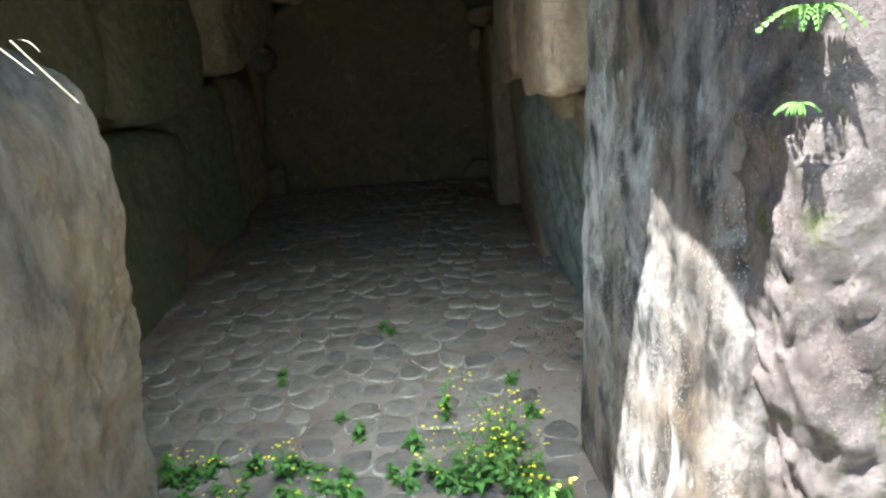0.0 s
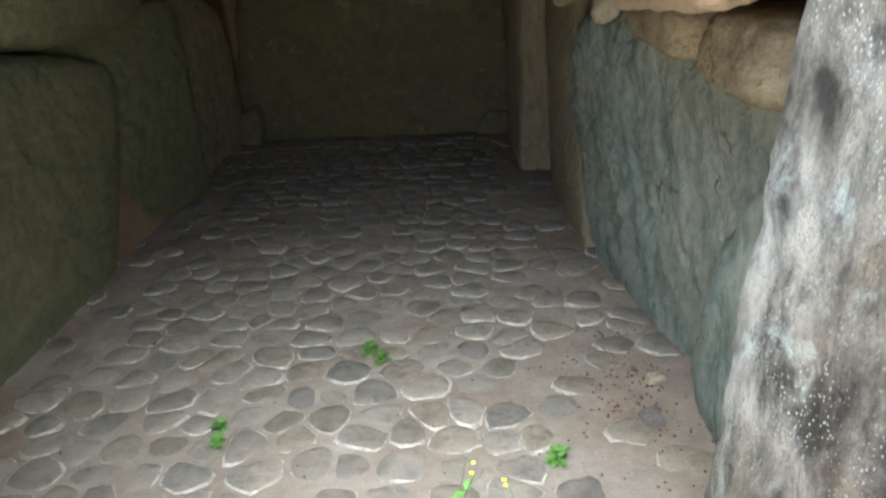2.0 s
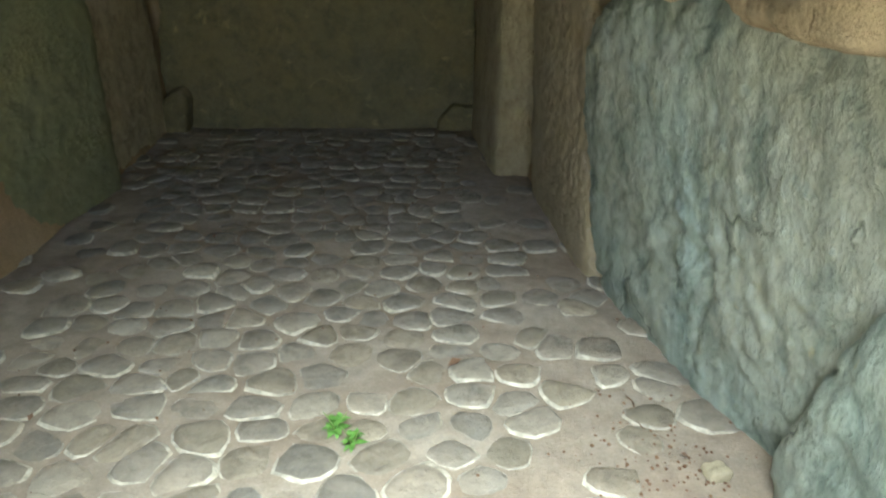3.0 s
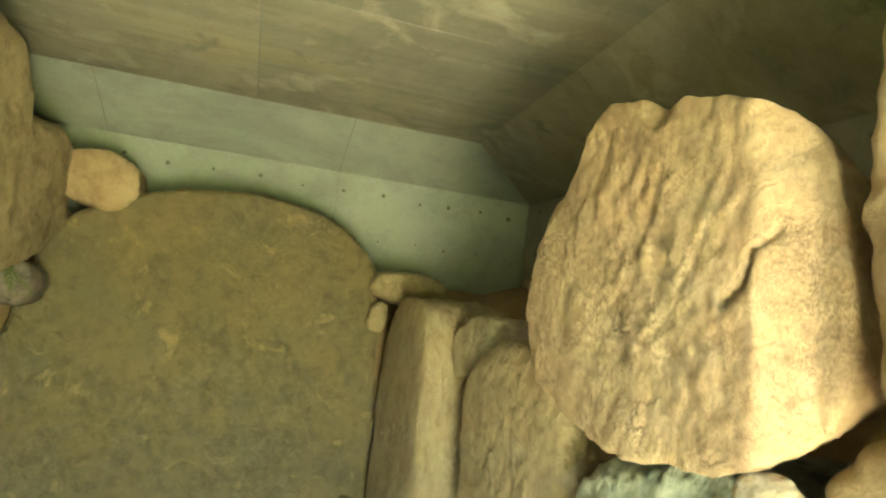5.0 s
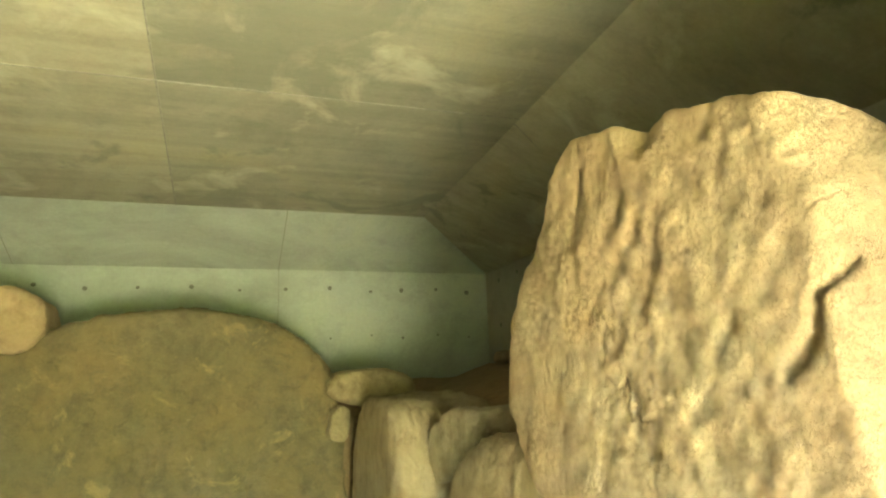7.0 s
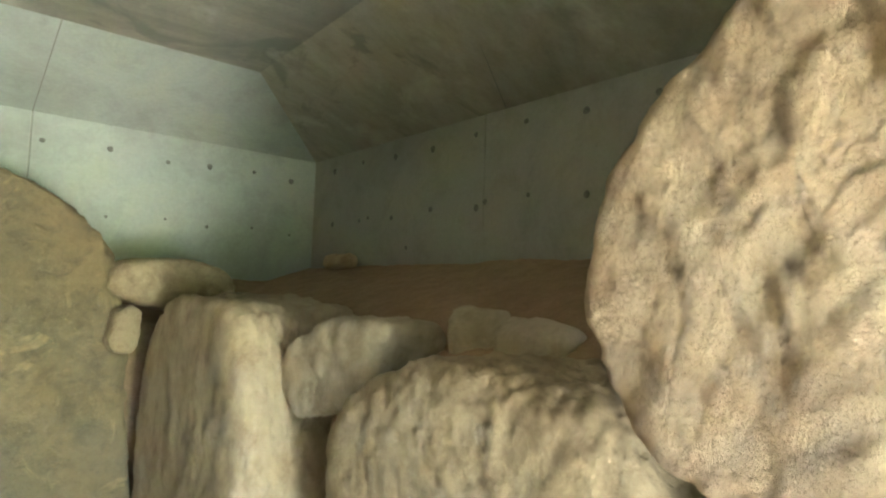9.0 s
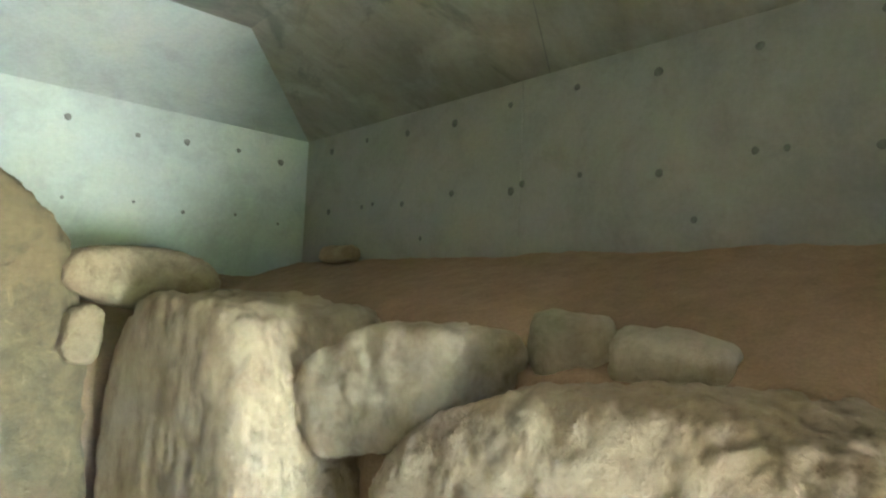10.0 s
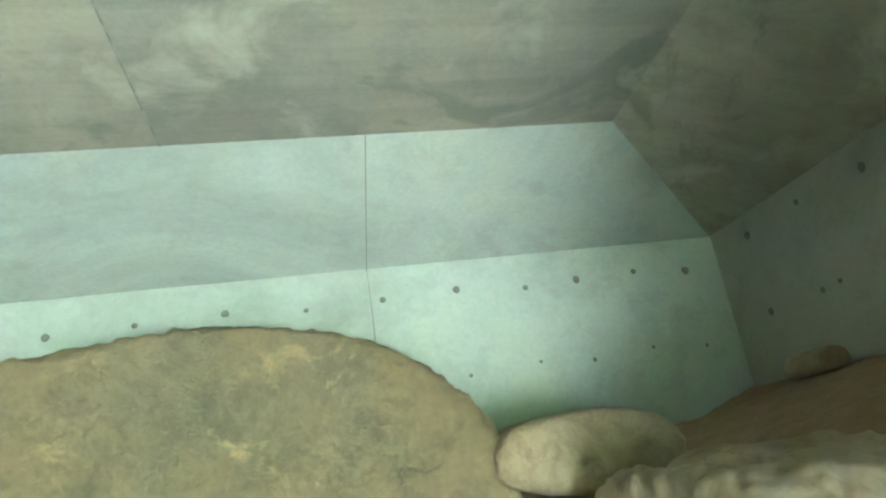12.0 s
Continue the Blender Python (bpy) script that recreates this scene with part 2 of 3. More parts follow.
def cube_sphere(n):
    """Points of a cube's surface in n x n cells a side, joined, and its faces."""
    index, verts, faces = {}, [], []

    def vid(p):
        if p not in index:
            index[p] = len(verts)
            verts.append(p)
        return index[p]
    for axis in range(3):
        for side in (0, n):
            for i in range(n):
                for j in range(n):
                    quad = []
                    for a, b in ((i, j), (i + 1, j), (i + 1, j + 1), (i, j + 1)):
                        p = [0, 0, 0]
                        p[axis], p[(axis + 1) % 3], p[(axis + 2) % 3] = side, a, b
                        quad.append(vid(tuple(p)))
                    faces.append(quad if side else quad[::-1])
    return np.array(verts, float) * 2 / n - 1, faces


SPHERES = {}


def segment_gap(p, a, b):
    """Distance of a point from a stretch of line, in the plane of a stone's face."""
    ex, ey = b[0] - a[0], b[1] - a[1]
    t = min(1.0, max(0.0, ((p[0] - a[0]) * ex + (p[1] - a[1]) * ey) / (ex * ex + ey * ey)))
    return math.hypot(p[0] - a[0] - t * ex, p[1] - a[1] - t * ey)


def stone(name, label, axis, face, inward, depth, outline, mat, hard=9.0, lumps=0.035, seed=1, cell=0.022, grain=None, bulge=0.0, lean=0.0, turn=0.0, taper=0.0, group="", category="stone", grooves=0.0, ridge=0.0, ledges=(), cracks=(), dents=(), most=84):
    """A boulder whose shown face lies near face on axis x or y and looks towards inward (+1, -1); outline: corners of that face,
    along the wall and up. hard: how sharp its edges are. ridge: depth of creased relief.
    ledges: (point, way, drop, soft), the face beyond a wavy line sunk by drop; cracks: (points, depth, width), broken lines cut into the face;
    dents: (u, v, reach, depth), hollows in the outline."""
    pts = np.array(outline, float)
    area2 = np.sum(pts[:, 0] * np.roll(pts[:, 1], -1) - np.roll(pts[:, 0], -1) * pts[:, 1])
    if area2 < 0:
        pts = pts[::-1]
    mid = (pts.min(0) + pts.max(0)) / 2
    half = (pts.max(0) - pts.min(0)) / 2
    planes = []
    for p, q in zip(pts, np.roll(pts, -1, 0)):
        e = q - p
        nrm = np.array([e[1], -e[0]]) / np.hypot(*e)
        size = math.sqrt(1 + taper ** 2)
        planes.append((nrm[0] / size, nrm[1] / size, -taper / size, max(0.02, (nrm @ (p - mid) - taper * depth / 2) / size)))
    hd = depth / 2
    planes += [(0, 0, 1, hd), (0, 0, -1, hd)]
    n = int(min(most, max(10, 2 * max(half.max(), hd) / cell)))
    if n not in SPHERES:
        SPHERES[n] = cube_sphere(n)
    box, faces = SPHERES[n]
    d = box / np.maximum(np.linalg.norm(box, axis=1, keepdims=True) ** 0.5, 1e-6) * np.array([half[0], half[1], hd])
    d /= np.linalg.norm(d, axis=1, keepdims=True)
    tot = np.zeros(len(d))
    for a, b, c, h in planes:
        tot += (np.maximum(0, d @ np.array([a, b, c])) / h) ** hard
    p = d * (tot ** (-1 / hard))[:, None] * (1 + 0.55 * (2 ** (1 / hard) - 1))
    off = Vector((seed * 7.31, seed * 3.17, seed * 1.73))
    out = []
    for (u, v, w), way in zip(p, d):
        q = Vector((u, v, w))
        k = q * 3.1 + off
        flat = 0.45 if w > 0.6 * hd else 1.0
        s = lumps * (noise.fractal(k, 0.9, 2.0, 2) * 0.8 * flat + 0.26 * noise.fractal(q * 9 + off, 0.7, 2.0, 3) + 0.30 * noise.fractal(q * 27 - off, 0.6, 2.0, 2))
        chip = noise.cell(q * 6.5 + Vector((noise.noise(q * 9), noise.noise(q * 9 + off), 0)) * 0.8 + off)
        s -= lumps * 0.22 * max(0.0, chip)
        if grooves:
            g = noise.noise(Vector((u * 2.6 + v * 1.1, v * 0.7 + u * 0.7, w * 1.2)) + off + Vector((noise.noise(q * 4), 0, 0)) * 0.25)
            s -= grooves * max(0.0, 1 - abs(g) * 26)
        if grain:
            s += grain * noise.noise(Vector((u * 14, v * 2.2, w * 14)) + off)
        if ridge:
            s += ridge * (0.45 - 1.6 * abs(noise.noise(q * 5.5 + off)) + 0.5 * (0.4 - 1.6 * abs(noise.noise(q * 13 - off))) + 0.22 * (0.4 - 1.6 * abs(noise.noise(q * 31 + off))))
        for pu, pv, reach, deep in dents:
            s -= deep * max(0.0, 1 - math.hypot(u + mid[0] - pu, v + mid[1] - pv) / reach)
        u, v, w = q + Vector(way) * s
        if w > 0.15 * hd:
            for (pu, pv), (nu, nv), drop, soft in ledges:
                far = ((u + mid[0] - pu) * nu + (v + mid[1] - pv) * nv) / math.hypot(nu, nv) + 0.035 * noise.noise(q * 7 + off) + 0.015 * noise.noise(q * 19)
                w -= drop * min(1.0, max(0.0, far / soft + 0.5))
            for line, deep, wide in cracks:
                gap = min(segment_gap((u + mid[0] + 0.012 * noise.noise(q * 17), v + mid[1] + 0.012 * noise.noise(q * 17 + off)), a, b) for a, b in zip(line, line[1:]))
                w -= deep * max(0.0, 1 - gap / wide)
        w += bulge * (1 - (u / half[0]) ** 2) * (1 - (v / half[1]) ** 2) if w > 0 else 0
        out.append((u, v, w - lean * v))
    out = np.array(out)
    centre = face - inward * hd
    if axis == "x":
        world_pts = np.stack([inward * out[:, 2], out[:, 0], out[:, 1]], 1)
        origin = (centre, mid[0], mid[1])
        flip = inward < 0
    else:
        world_pts = np.stack([out[:, 0], inward * out[:, 2], out[:, 1]], 1)
        origin = (mid[0], centre, mid[1])
        flip = inward > 0
    fs = [f[::-1] for f in faces] if flip else faces
    ob = new(name, mesh_from(name, world_pts.tolist(), fs, [mat]))
    ob.matrix_basis = pose(*origin, 0, 0, turn)
    return tagged(ob, label, category, group)


def rubble(name, label, centre, radii, mat, seed, tilt=(0, 0, 0), hard=8.0, lumps=0.022, group="", category="stone"):
    """A small free stone with its centre and half sizes."""
    rx, ry, rz = radii
    ob = stone(name, label, "y", 0, -1, 2 * ry, [(-rx, -rz * .5), (-rx * .5, -rz), (rx * .6, -rz), (rx, -rz * .3), (rx * .8, rz * .7), (rx * .1, rz), (-rx * .8, rz * .6)],
               mat, hard=hard, lumps=lumps, seed=seed, cell=0.02, group=group, category=category)
    ob.matrix_basis = pose(*centre, *tilt)
    return ob


def box_mesh(name, lo, hi, mat, bevel=0.0):
    bm = bmesh.new()
    bmesh.ops.create_cube(bm, size=1)
    for v in bm.verts:
        v.co = [l + (h - l) * (c + 0.5) for c, l, h in zip(v.co, lo, hi)]
    if bevel:
        bmesh.ops.bevel(bm, geom=bm.edges[:], offset=bevel, segments=1, affect="EDGES")
    me = bpy.data.meshes.new(name)
    bm.to_mesh(me)
    bm.free()
    me.materials.append(mat)
    return me


# ---- structure: ground, floor, banks ----
def outdoor_ground():
    verts, faces = [], []
    xs = sorted({-400, -120, -40, -15, 20, 42, 120, 400} | {round(-7 + 0.25 * i, 2) for i in range(68)})
    ys = sorted({-400, -120, -40, -14, 40, 120, 400, 9, 15} | {round(-8 + 0.25 * i, 2) for i in range(44)})
    for y in ys:
        for x in xs:
            z = 0.05 * noise.fractal(Vector((x * 0.8, y * 0.8, 3)), 0.8, 2, 4) if abs(x) < 10 and -9 < y < 2.4 else 0.0
            verts.append((x, y, z - (0.05 if y > 2.6 and -2 < x < 4 else 0.02)))
    w = len(xs)
    for j in range(len(ys) - 1):
        for i in range(w - 1):
            faces.append((j * w + i, j * w + i + 1, (j + 1) * w + i + 1, (j + 1) * w + i))
    ob = new("ground", mesh_from("ground", verts, faces, [GROUND]))
    tagged(ob, "dry grassy ground in front of the tomb entrance", "ground", kind="structure")


outdoor_ground()


def grass_bank():
    """An unseen earthwork behind and beside the path, added to keep low sky light out of the chamber."""
    verts, faces = [], []
    n, m = 60, 14
    for i in range(n + 1):
        a = math.pi * (0.98 + 1.04 * i / n)
        for j in range(m + 1):
            t = j / m
            r = 4.6 + 7.0 * t
            h = 3.4 * math.sin(min(1.0, t * 2.6) * math.pi / 2) * (1 if t < 0.6 else 1 - (t - 0.6) / 0.4)
            x, y = 1.2 + r * math.cos(a), 2.6 + r * math.sin(a)
            verts.append((x, y, h - 0.06 + 0.12 * noise.fractal(Vector((x, y, 0)), 0.8, 2, 4) * min(1, h)))
    for i in range(n):
        for j in range(m):
            b = i * (m + 1) + j
            faces.append((b, b + 1, b + m + 2, b + m + 1))
    ob = new("grass_bank", mesh_from("grass_bank", verts, faces, [GRASS]))
    tagged(ob, "unseen grassy earth bank added to block the low sky", "earth bank", kind="structure")


grass_bank()


def bed_height(x, y):
    side = max(0.0, x - 1.55) * 0.03 + max(0.0, 0.05 - x) * 0.05
    return 0.012 * noise.fractal(Vector((x * 2.2, y * 2.2, 0)), 0.8, 2, 4) + side


def chamber_floor():
    nx, ny = 130, 230
    verts, faces = [], []
    for j in range(ny + 1):
        for i in range(nx + 1):
            x, y = -0.7 + 3.2 * i / nx, 2.55 + 5.1 * j / ny
            verts.append((x, y, bed_height(x, y) + 0.006 * noise.noise(Vector((x * 14, y * 14, 2)))))
    for j in range(ny):
        for i in range(nx):
            a = j * (nx + 1) + i
            faces.append((a, a + 1, a + nx + 2, a + nx + 1))
    ob = new("floor", mesh_from("floor", verts, faces, [BED]))
    return tagged(ob, "sandy earth floor set with worn grey cobbles", "floor", kind="structure")


FLOOR = chamber_floor()

XL, XR, YF, YB = -1.42, 3.013, 3.25, 8.276      # inner faces of the concrete shell
ZW = 2.28                                       # top of the walls


def bank_edge(y):
    """Where the bank begins behind the uprights of the longer wall."""
    return 2.12 + 0.36 * min(1.0, max(0.0, (5.45 - y) / 0.35))


def bank_height(x, y):
    """Earth behind the stones: level with their tops, rising to the concrete; falling to the floor behind the stones."""
    out = max(x - bank_edge(y), -0.42 - x, y - 7.66)
    if out < 0:
        return 1.22 * max(0.0, 1 + out / 0.12)
    return 1.30 + 0.31 * min(1, out / 0.85) + 0.01 * noise.fractal(Vector((x * 3, y * 3, 5)), 0.8, 2, 4) - 0.05 * max(0, 0.3 - out)


def earth_bank():
    verts, faces, ids = [], [], {}
    n, m = 148, 168
    for j in range(m + 1):
        for i in range(n + 1):
            x, y = XL + (XR - XL) * i / n, YF + (YB - YF) * j / m
            out = max(x - bank_edge(y), -0.42 - x, y - 7.66)
            if out > -0.16:
                ids[i, j] = len(verts)
                z = bank_height(x, y)
                verts.append((x, y, z + 0.008 * noise.noise(Vector((x * 22, y * 22, 1)))))
    for j in range(m):
        for i in range(n):
            q = [(i, j), (i + 1, j), (i + 1, j + 1), (i, j + 1)]
            if all(k in ids for k in q):
                faces.append([ids[k] for k in q])
    ob = new("earth_bank", mesh_from("earth_bank", verts, faces, [EARTH]))
    tagged(ob, "dry brown earth packed behind the upright stones", "earth bank", kind="structure")


earth_bank()


# ---- structure: concrete shell ----
def shell_wall(name, label, lo, hi, mat):
    return tagged(new(name, box_mesh(name, lo, hi, mat)), label, "wall", kind="structure")


WALL_BACK = shell_wall("wall_north", "smooth grey concrete back wall with filled tie holes", (XL - 0.3, YB, -0.1), (XR + 0.3, YB + 0.3, 2.95), CONCRETE_DARK)
WALL_RIGHT = shell_wall("wall_east", "grey concrete side wall with dark tie holes", (XR, YF - 0.3, -0.1), (XR + 0.3, YB, 2.95), CONCRETE_DARK)
WALL_LEFT = shell_wall("wall_west", "plain grey concrete side wall", (XL - 0.3, YF - 0.3, -0.1), (XL, YB, 2.95), CONCRETE_DARK)
# unseen; reaches forward so its front edge draws the sun's shadow line below
shell_wall("wall_south_upper", "unseen plain concrete wall above the entrance, front edge set to cast shade", (XL, 2.44, 2.28), (XR, YF, 2.95), CONCRETE_DARK)
shell_wall("wall_south_left", "plain concrete wall beside the entrance", (XL, YF - 0.3, -0.1), (-0.28, YF, 2.25), CONCRETE_DARK)
shell_wall("wall_south_right", "plain concrete wall beside the entrance", (2.45, YF - 0.3, -0.1), (XR, YF, 2.25), CONCRETE_DARK)

PANEL = 0.012


def panels(wall, along, fixed, sign, cuts, zlo, zhi):
    """Cast panels, each proud of the wall, with open joints between them."""
    for a, b in zip(cuts, cuts[1:]):
        lo, hi = a + 0.002, b - 0.002
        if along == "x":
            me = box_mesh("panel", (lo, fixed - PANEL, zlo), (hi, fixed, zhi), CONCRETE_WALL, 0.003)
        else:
            me = box_mesh("panel", (fixed - PANEL, lo, zlo), (fixed, hi, zhi), CONCRETE_SIDE_SHADED, 0.003)
        part("panel", me, wall)


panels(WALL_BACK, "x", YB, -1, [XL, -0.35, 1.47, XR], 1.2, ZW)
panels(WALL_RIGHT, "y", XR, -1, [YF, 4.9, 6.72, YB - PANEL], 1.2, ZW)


def ceiling():
    """Flat soffit with a sloping strip along each wall, board joints and a cast thickness."""
    x0, x1, y0, y1 = XL + 0.69, 2.325, YF + 0.6, 7.63
    zt = lambda y: 2.53 + 0.058 * (7.63 - y)
    ring = [(XL, YF, ZW), (XR, YF, ZW), (XR, YB, ZW), (XL, YB, ZW)]
    inner = [(x0, y0, zt(y0)), (x1, y0, zt(y0)), (x1, y1, zt(y1)), (x0, y1, zt(y1))]
    verts = ring + inner + [(x, y, 3.1) for x, y, z in ring]
    faces = [(0, 1, 5, 4), (0, 8, 9, 1), (1, 9, 10, 2), (2, 10, 11, 3), (3, 11, 8, 0), (8, 11, 10, 9)]
    def quad(*corners):
        b = len(verts)
        verts.extend(corners)
        faces.append(tuple(range(b, b + len(corners))))
    xs, ys_ = [x0, 0.84, x1], [y0, 4.7, 6.2, y1]
    stained = []
    for xa, xb in zip(xs, xs[1:]):
        for ya, yb in zip(ys_, ys_[1:]):
            if xa > 0.8 and yb < 6.3:
                stained.append(len(faces))
            quad((xa, ya, zt(ya)), (xb, ya, zt(ya)), (xb, yb, zt(yb)), (xa, yb, zt(yb)))
    lows, tops = [XL, -0.1, 1.47, XR], [x0, -0.1, 1.465, x1]
    back_slope = range(len(faces), len(faces) + 3)
    for k in range(3):
        quad((tops[k], y1, zt(y1)), (tops[k + 1], y1, zt(y1)), (lows[k + 1], YB, ZW), (lows[k], YB, ZW))
    for out_a, out_b, in_a, in_b in ((1, 2, 5, 6), (3, 0, 7, 4)):
        steps, first = 24, len(verts)
        for k in range(steps + 1):
            for a, b in ((out_a, out_b), (in_a, in_b)):
                verts.append(tuple(Vector(verts[a]).lerp(Vector(verts[b]), k / steps)))
        for k in range(steps):
            j = first + 2 * k
            faces.append((j, j + 2, j + 3, j + 1))
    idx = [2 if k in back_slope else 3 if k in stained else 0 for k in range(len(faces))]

    def strip(p, q, width):
        """A thin raised joint line on the soffit from p to q."""
        p, q = Vector(p), Vector(q)
        side = (q - p).cross(Vector((0, 0, 1))).normalized() * width
        b = len(verts)
        for c in (p - side, p + side, q + side, q - side):
            verts.append((c.x, c.y, c.z - 0.003))
        for c in (p - side, p + side, q + side, q - side):
            verts.append((c.x, c.y, c.z + 0.02))
        for f in ((0, 1, 2, 3), (0, 4, 5, 1), (1, 5, 6, 2), (2, 6, 7, 3), (3, 7, 4, 0)):
            faces.append(tuple(b + k for k in f))
            idx.append(1)
    strip((0.84, y0, zt(y0)), (0.84, y1, zt(y1)), 0.003)
    strip((x0, 6.2, zt(6.2)), (x1, 6.2, zt(6.2)), 0.0018)
    strip((x0, 4.7, zt(4.7)), (x1, 4.7, zt(4.7)), 0.0018)
    strip((1.465, y1, zt(y1)), (1.47, YB, ZW), 0.0018)
    strip((-0.1, y1, zt(y1)), (-0.1, YB, ZW), 0.0018)
    strip((x1, 6.25, zt(6.25)), (XR, 6.6, ZW), 0.0018)
    ob = new("ceiling", mesh_from("ceiling", verts, faces, [CONCRETE, JOINT, CONCRETE_WALL, CONCRETE_STAINED], smooth=False, mat_index=idx))
    tagged(ob, "board-marked stained concrete roof with sloping edges", "ceiling", kind="structure")


ceiling()


def tie_hole(wall, along, a, z, r):
    r *= 0.85 + 0.4 * noise.noise(Vector((a * 31.7, z * 17.3, 0.5)))
    bm = bmesh.new()
    bmesh.ops.create_circle(bm, cap_ends=True, segments=10, radius=r)
    ring = bmesh.ops.extrude_face_region(bm, geom=bm.faces[:])
    for v in [g for g in ring["geom"] if isinstance(g, bmesh.types.BMVert)]:
        v.co *= 0.75
        v.co.z += 0.004
    for v in bm.verts:
        v.co.x *= 1 + 0.25 * noise.noise(Vector((a * 9, z * 9, v.co.y * 60)))
        v.co.y *= 1 + 0.3 * noise.noise(Vector((a * 7, z * 5, v.co.x * 60)))
    me = bpy.data.meshes.new("tie_hole")
    bm.to_mesh(me)
    bm.free()
    me.materials.append(HOLE)
    ob = part("tie_hole", me, wall)
    if along == "x":
        ob.matrix_basis = pose(a, YB - PANEL - 0.001, z, 90, 0, 0)
    else:
        ob.matrix_basis = pose(XR - PANEL - 0.001, a, z, 0, -90, 0)


for k, x in enumerate((-0.30, 0.02, 0.30, 0.60, 0.92, 1.22, 1.52, 1.82, 2.11, 2.336, 2.60, 2.84)):
    tie_hole(WALL_BACK, "x", x, 2.146 + 0.012 * math.sin(k * 2.1), 0.016)
    if k > 5:
        tie_hole(WALL_BACK, "x", x + 0.004, 1.816 + 0.01 * math.sin(k * 3.3), 0.011)
for k in range(13):
    y = 8.02 - 0.31 * k
    tie_hole(WALL_RIGHT, "y", y, 2.19 + 0.012 * math.sin(k * 1.7), 0.017)
    tie_hole(WALL_RIGHT, "y", y + 0.02 * math.sin(k), 1.87 + 0.015 * math.sin(k * 2.9), 0.017)
    if k % 3 == 1:
        tie_hole(WALL_RIGHT, "y", y - 0.07, 1.88, 0.013)
    if k % 4 == 2:
        tie_hole(WALL_RIGHT, "y", y - 0.12, 1.70, 0.016)

# ---- the back slab and the stones of the right-hand wall ----
RW = "upright stones of the chamber"
stone("back_slab", "huge flat greenish brown slab closing the chamber", "y", 7.46, -1, 0.42,
      [(-0.36, -0.12), (1.87, -0.12), (1.84, 0.5), (1.73, 1.55), (1.42, 1.85), (0.75, 1.94), (0.2, 1.80), (-0.1, 1.62), (-0.27, 1.1)], ROCK_SLAB, hard=16, lumps=0.034, seed=2, ridge=0.006, most=110, group=RW)
stone("upright_stone", "tall narrow brown upright stone beside the slab", "x", 1.80, -1, 0.5,
      [(6.36, -0.12), (7.44, -0.12), (7.42, 1.2), (7.2, 1.42), (6.55, 1.38), (6.42, 1.05)], ROCK_BEIGE, hard=13, lumps=0.03, seed=3, grain=0.005, ridge=0.008, group=RW)
stone("upright_stone", "rounded brown upright stone stained green at its foot", "x", 1.93, -1, 0.55,
      [(5.06, -0.12), (6.15, -0.12), (6.2, 0.5), (6.16, 1.15), (5.95, 1.28), (5.5, 1.33), (5.2, 1.22), (5.1, 0.7)], ROCK_STAINED, hard=10, lumps=0.028, seed=4, cell=0.014, lean=-0.07, ridge=0.004, most=110, group=RW)
stone("upright_stone", "bulging blue-green grooved boulder with wavy grain", "x", 2.02, -1, 0.75,
      [(5.10, -0.14), (4.30, -0.14), (3.92, 0.06), (3.60, 0.70), (3.58, 1.04), (4.3, 1.17), (4.85, 1.165), (5.12, 1.03), (5.22, 0.45)], ROCK_GREEN, hard=10, lumps=0.035, seed=5, lean=-0.18, turn=9, grooves=0.02, grain=0.007, ridge=0.008, cell=0.014, most=110, group=RW)
stone("upright_stone", "low leaning grey-green boulder near the entrance", "x", 2.05, -1, 0.6,
      [(2.95, -0.14), (3.86, -0.14), (3.97, 0.12), (3.86, 0.44), (3.64, 0.80), (3.3, 0.96), (2.95, 0.9)], ROCK_GREEN, hard=10, lumps=0.03, seed=6, lean=-0.1, ridge=0.012, group=RW)
UR = "upper course of boulders"
stone("capping_boulder", "large orange sandstone boulder with a flat cracked face", "x", 1.735, -1, 0.5,
      [(4.15, 1.38), (4.22, 1.265), (4.34, 1.185), (4.50, 1.155), (4.70, 1.15), (4.90, 1.175), (5.06, 1.225), (5.14, 1.30), (5.19, 1.43), (5.19, 1.52),
       (5.15, 1.65), (5.02, 1.77), (4.94, 1.87), (4.87, 1.945), (4.70, 1.92), (4.45, 1.865), (4.30, 1.805), (4.22, 1.71), (4.17, 1.54)],
      ROCK_ORANGE, hard=40, lumps=0.02, seed=7, cell=0.010, taper=0.34, ridge=0.007, most=112, group=UR,
      ledges=[((4.27, 1.5), (-1, 0.1), 0.05, 0.08)],
      cracks=[([(4.28, 1.585), (4.33, 1.555), (4.335, 1.51), (4.37, 1.475)], 0.018, 0.012), ([(4.80, 1.93), (4.81, 1.80), (4.86, 1.72)], 0.006, 0.012)],
      dents=[(4.61, 1.89, 0.07, 0.035), (5.0, 1.84, 0.06, 0.015), (4.98, 1.20, 0.05, 0.015)])
stone("capping_boulder", "orange boulder standing over the entrance side", "x", 1.74, -1, 0.6,
      [(3.28, 1.22), (3.95, 1.19), (4.09, 1.33), (4.15, 1.6), (4.12, 1.95), (3.85, 2.06), (3.3, 2.02)], ROCK_ORANGE, hard=16, taper=0.2, lumps=0.035, seed=8, group=UR)
stone("wedge_stone", "yellowish wedge stone between larger boulders", "x", 1.86, -1, 0.4,
      [(3.74, 1.075), (4.14, 1.09), (4.30, 1.18), (4.2, 1.31), (4.0, 1.28), (3.75, 1.2)], ROCK_WARM, hard=7, lumps=0.02, seed=9, group=UR)
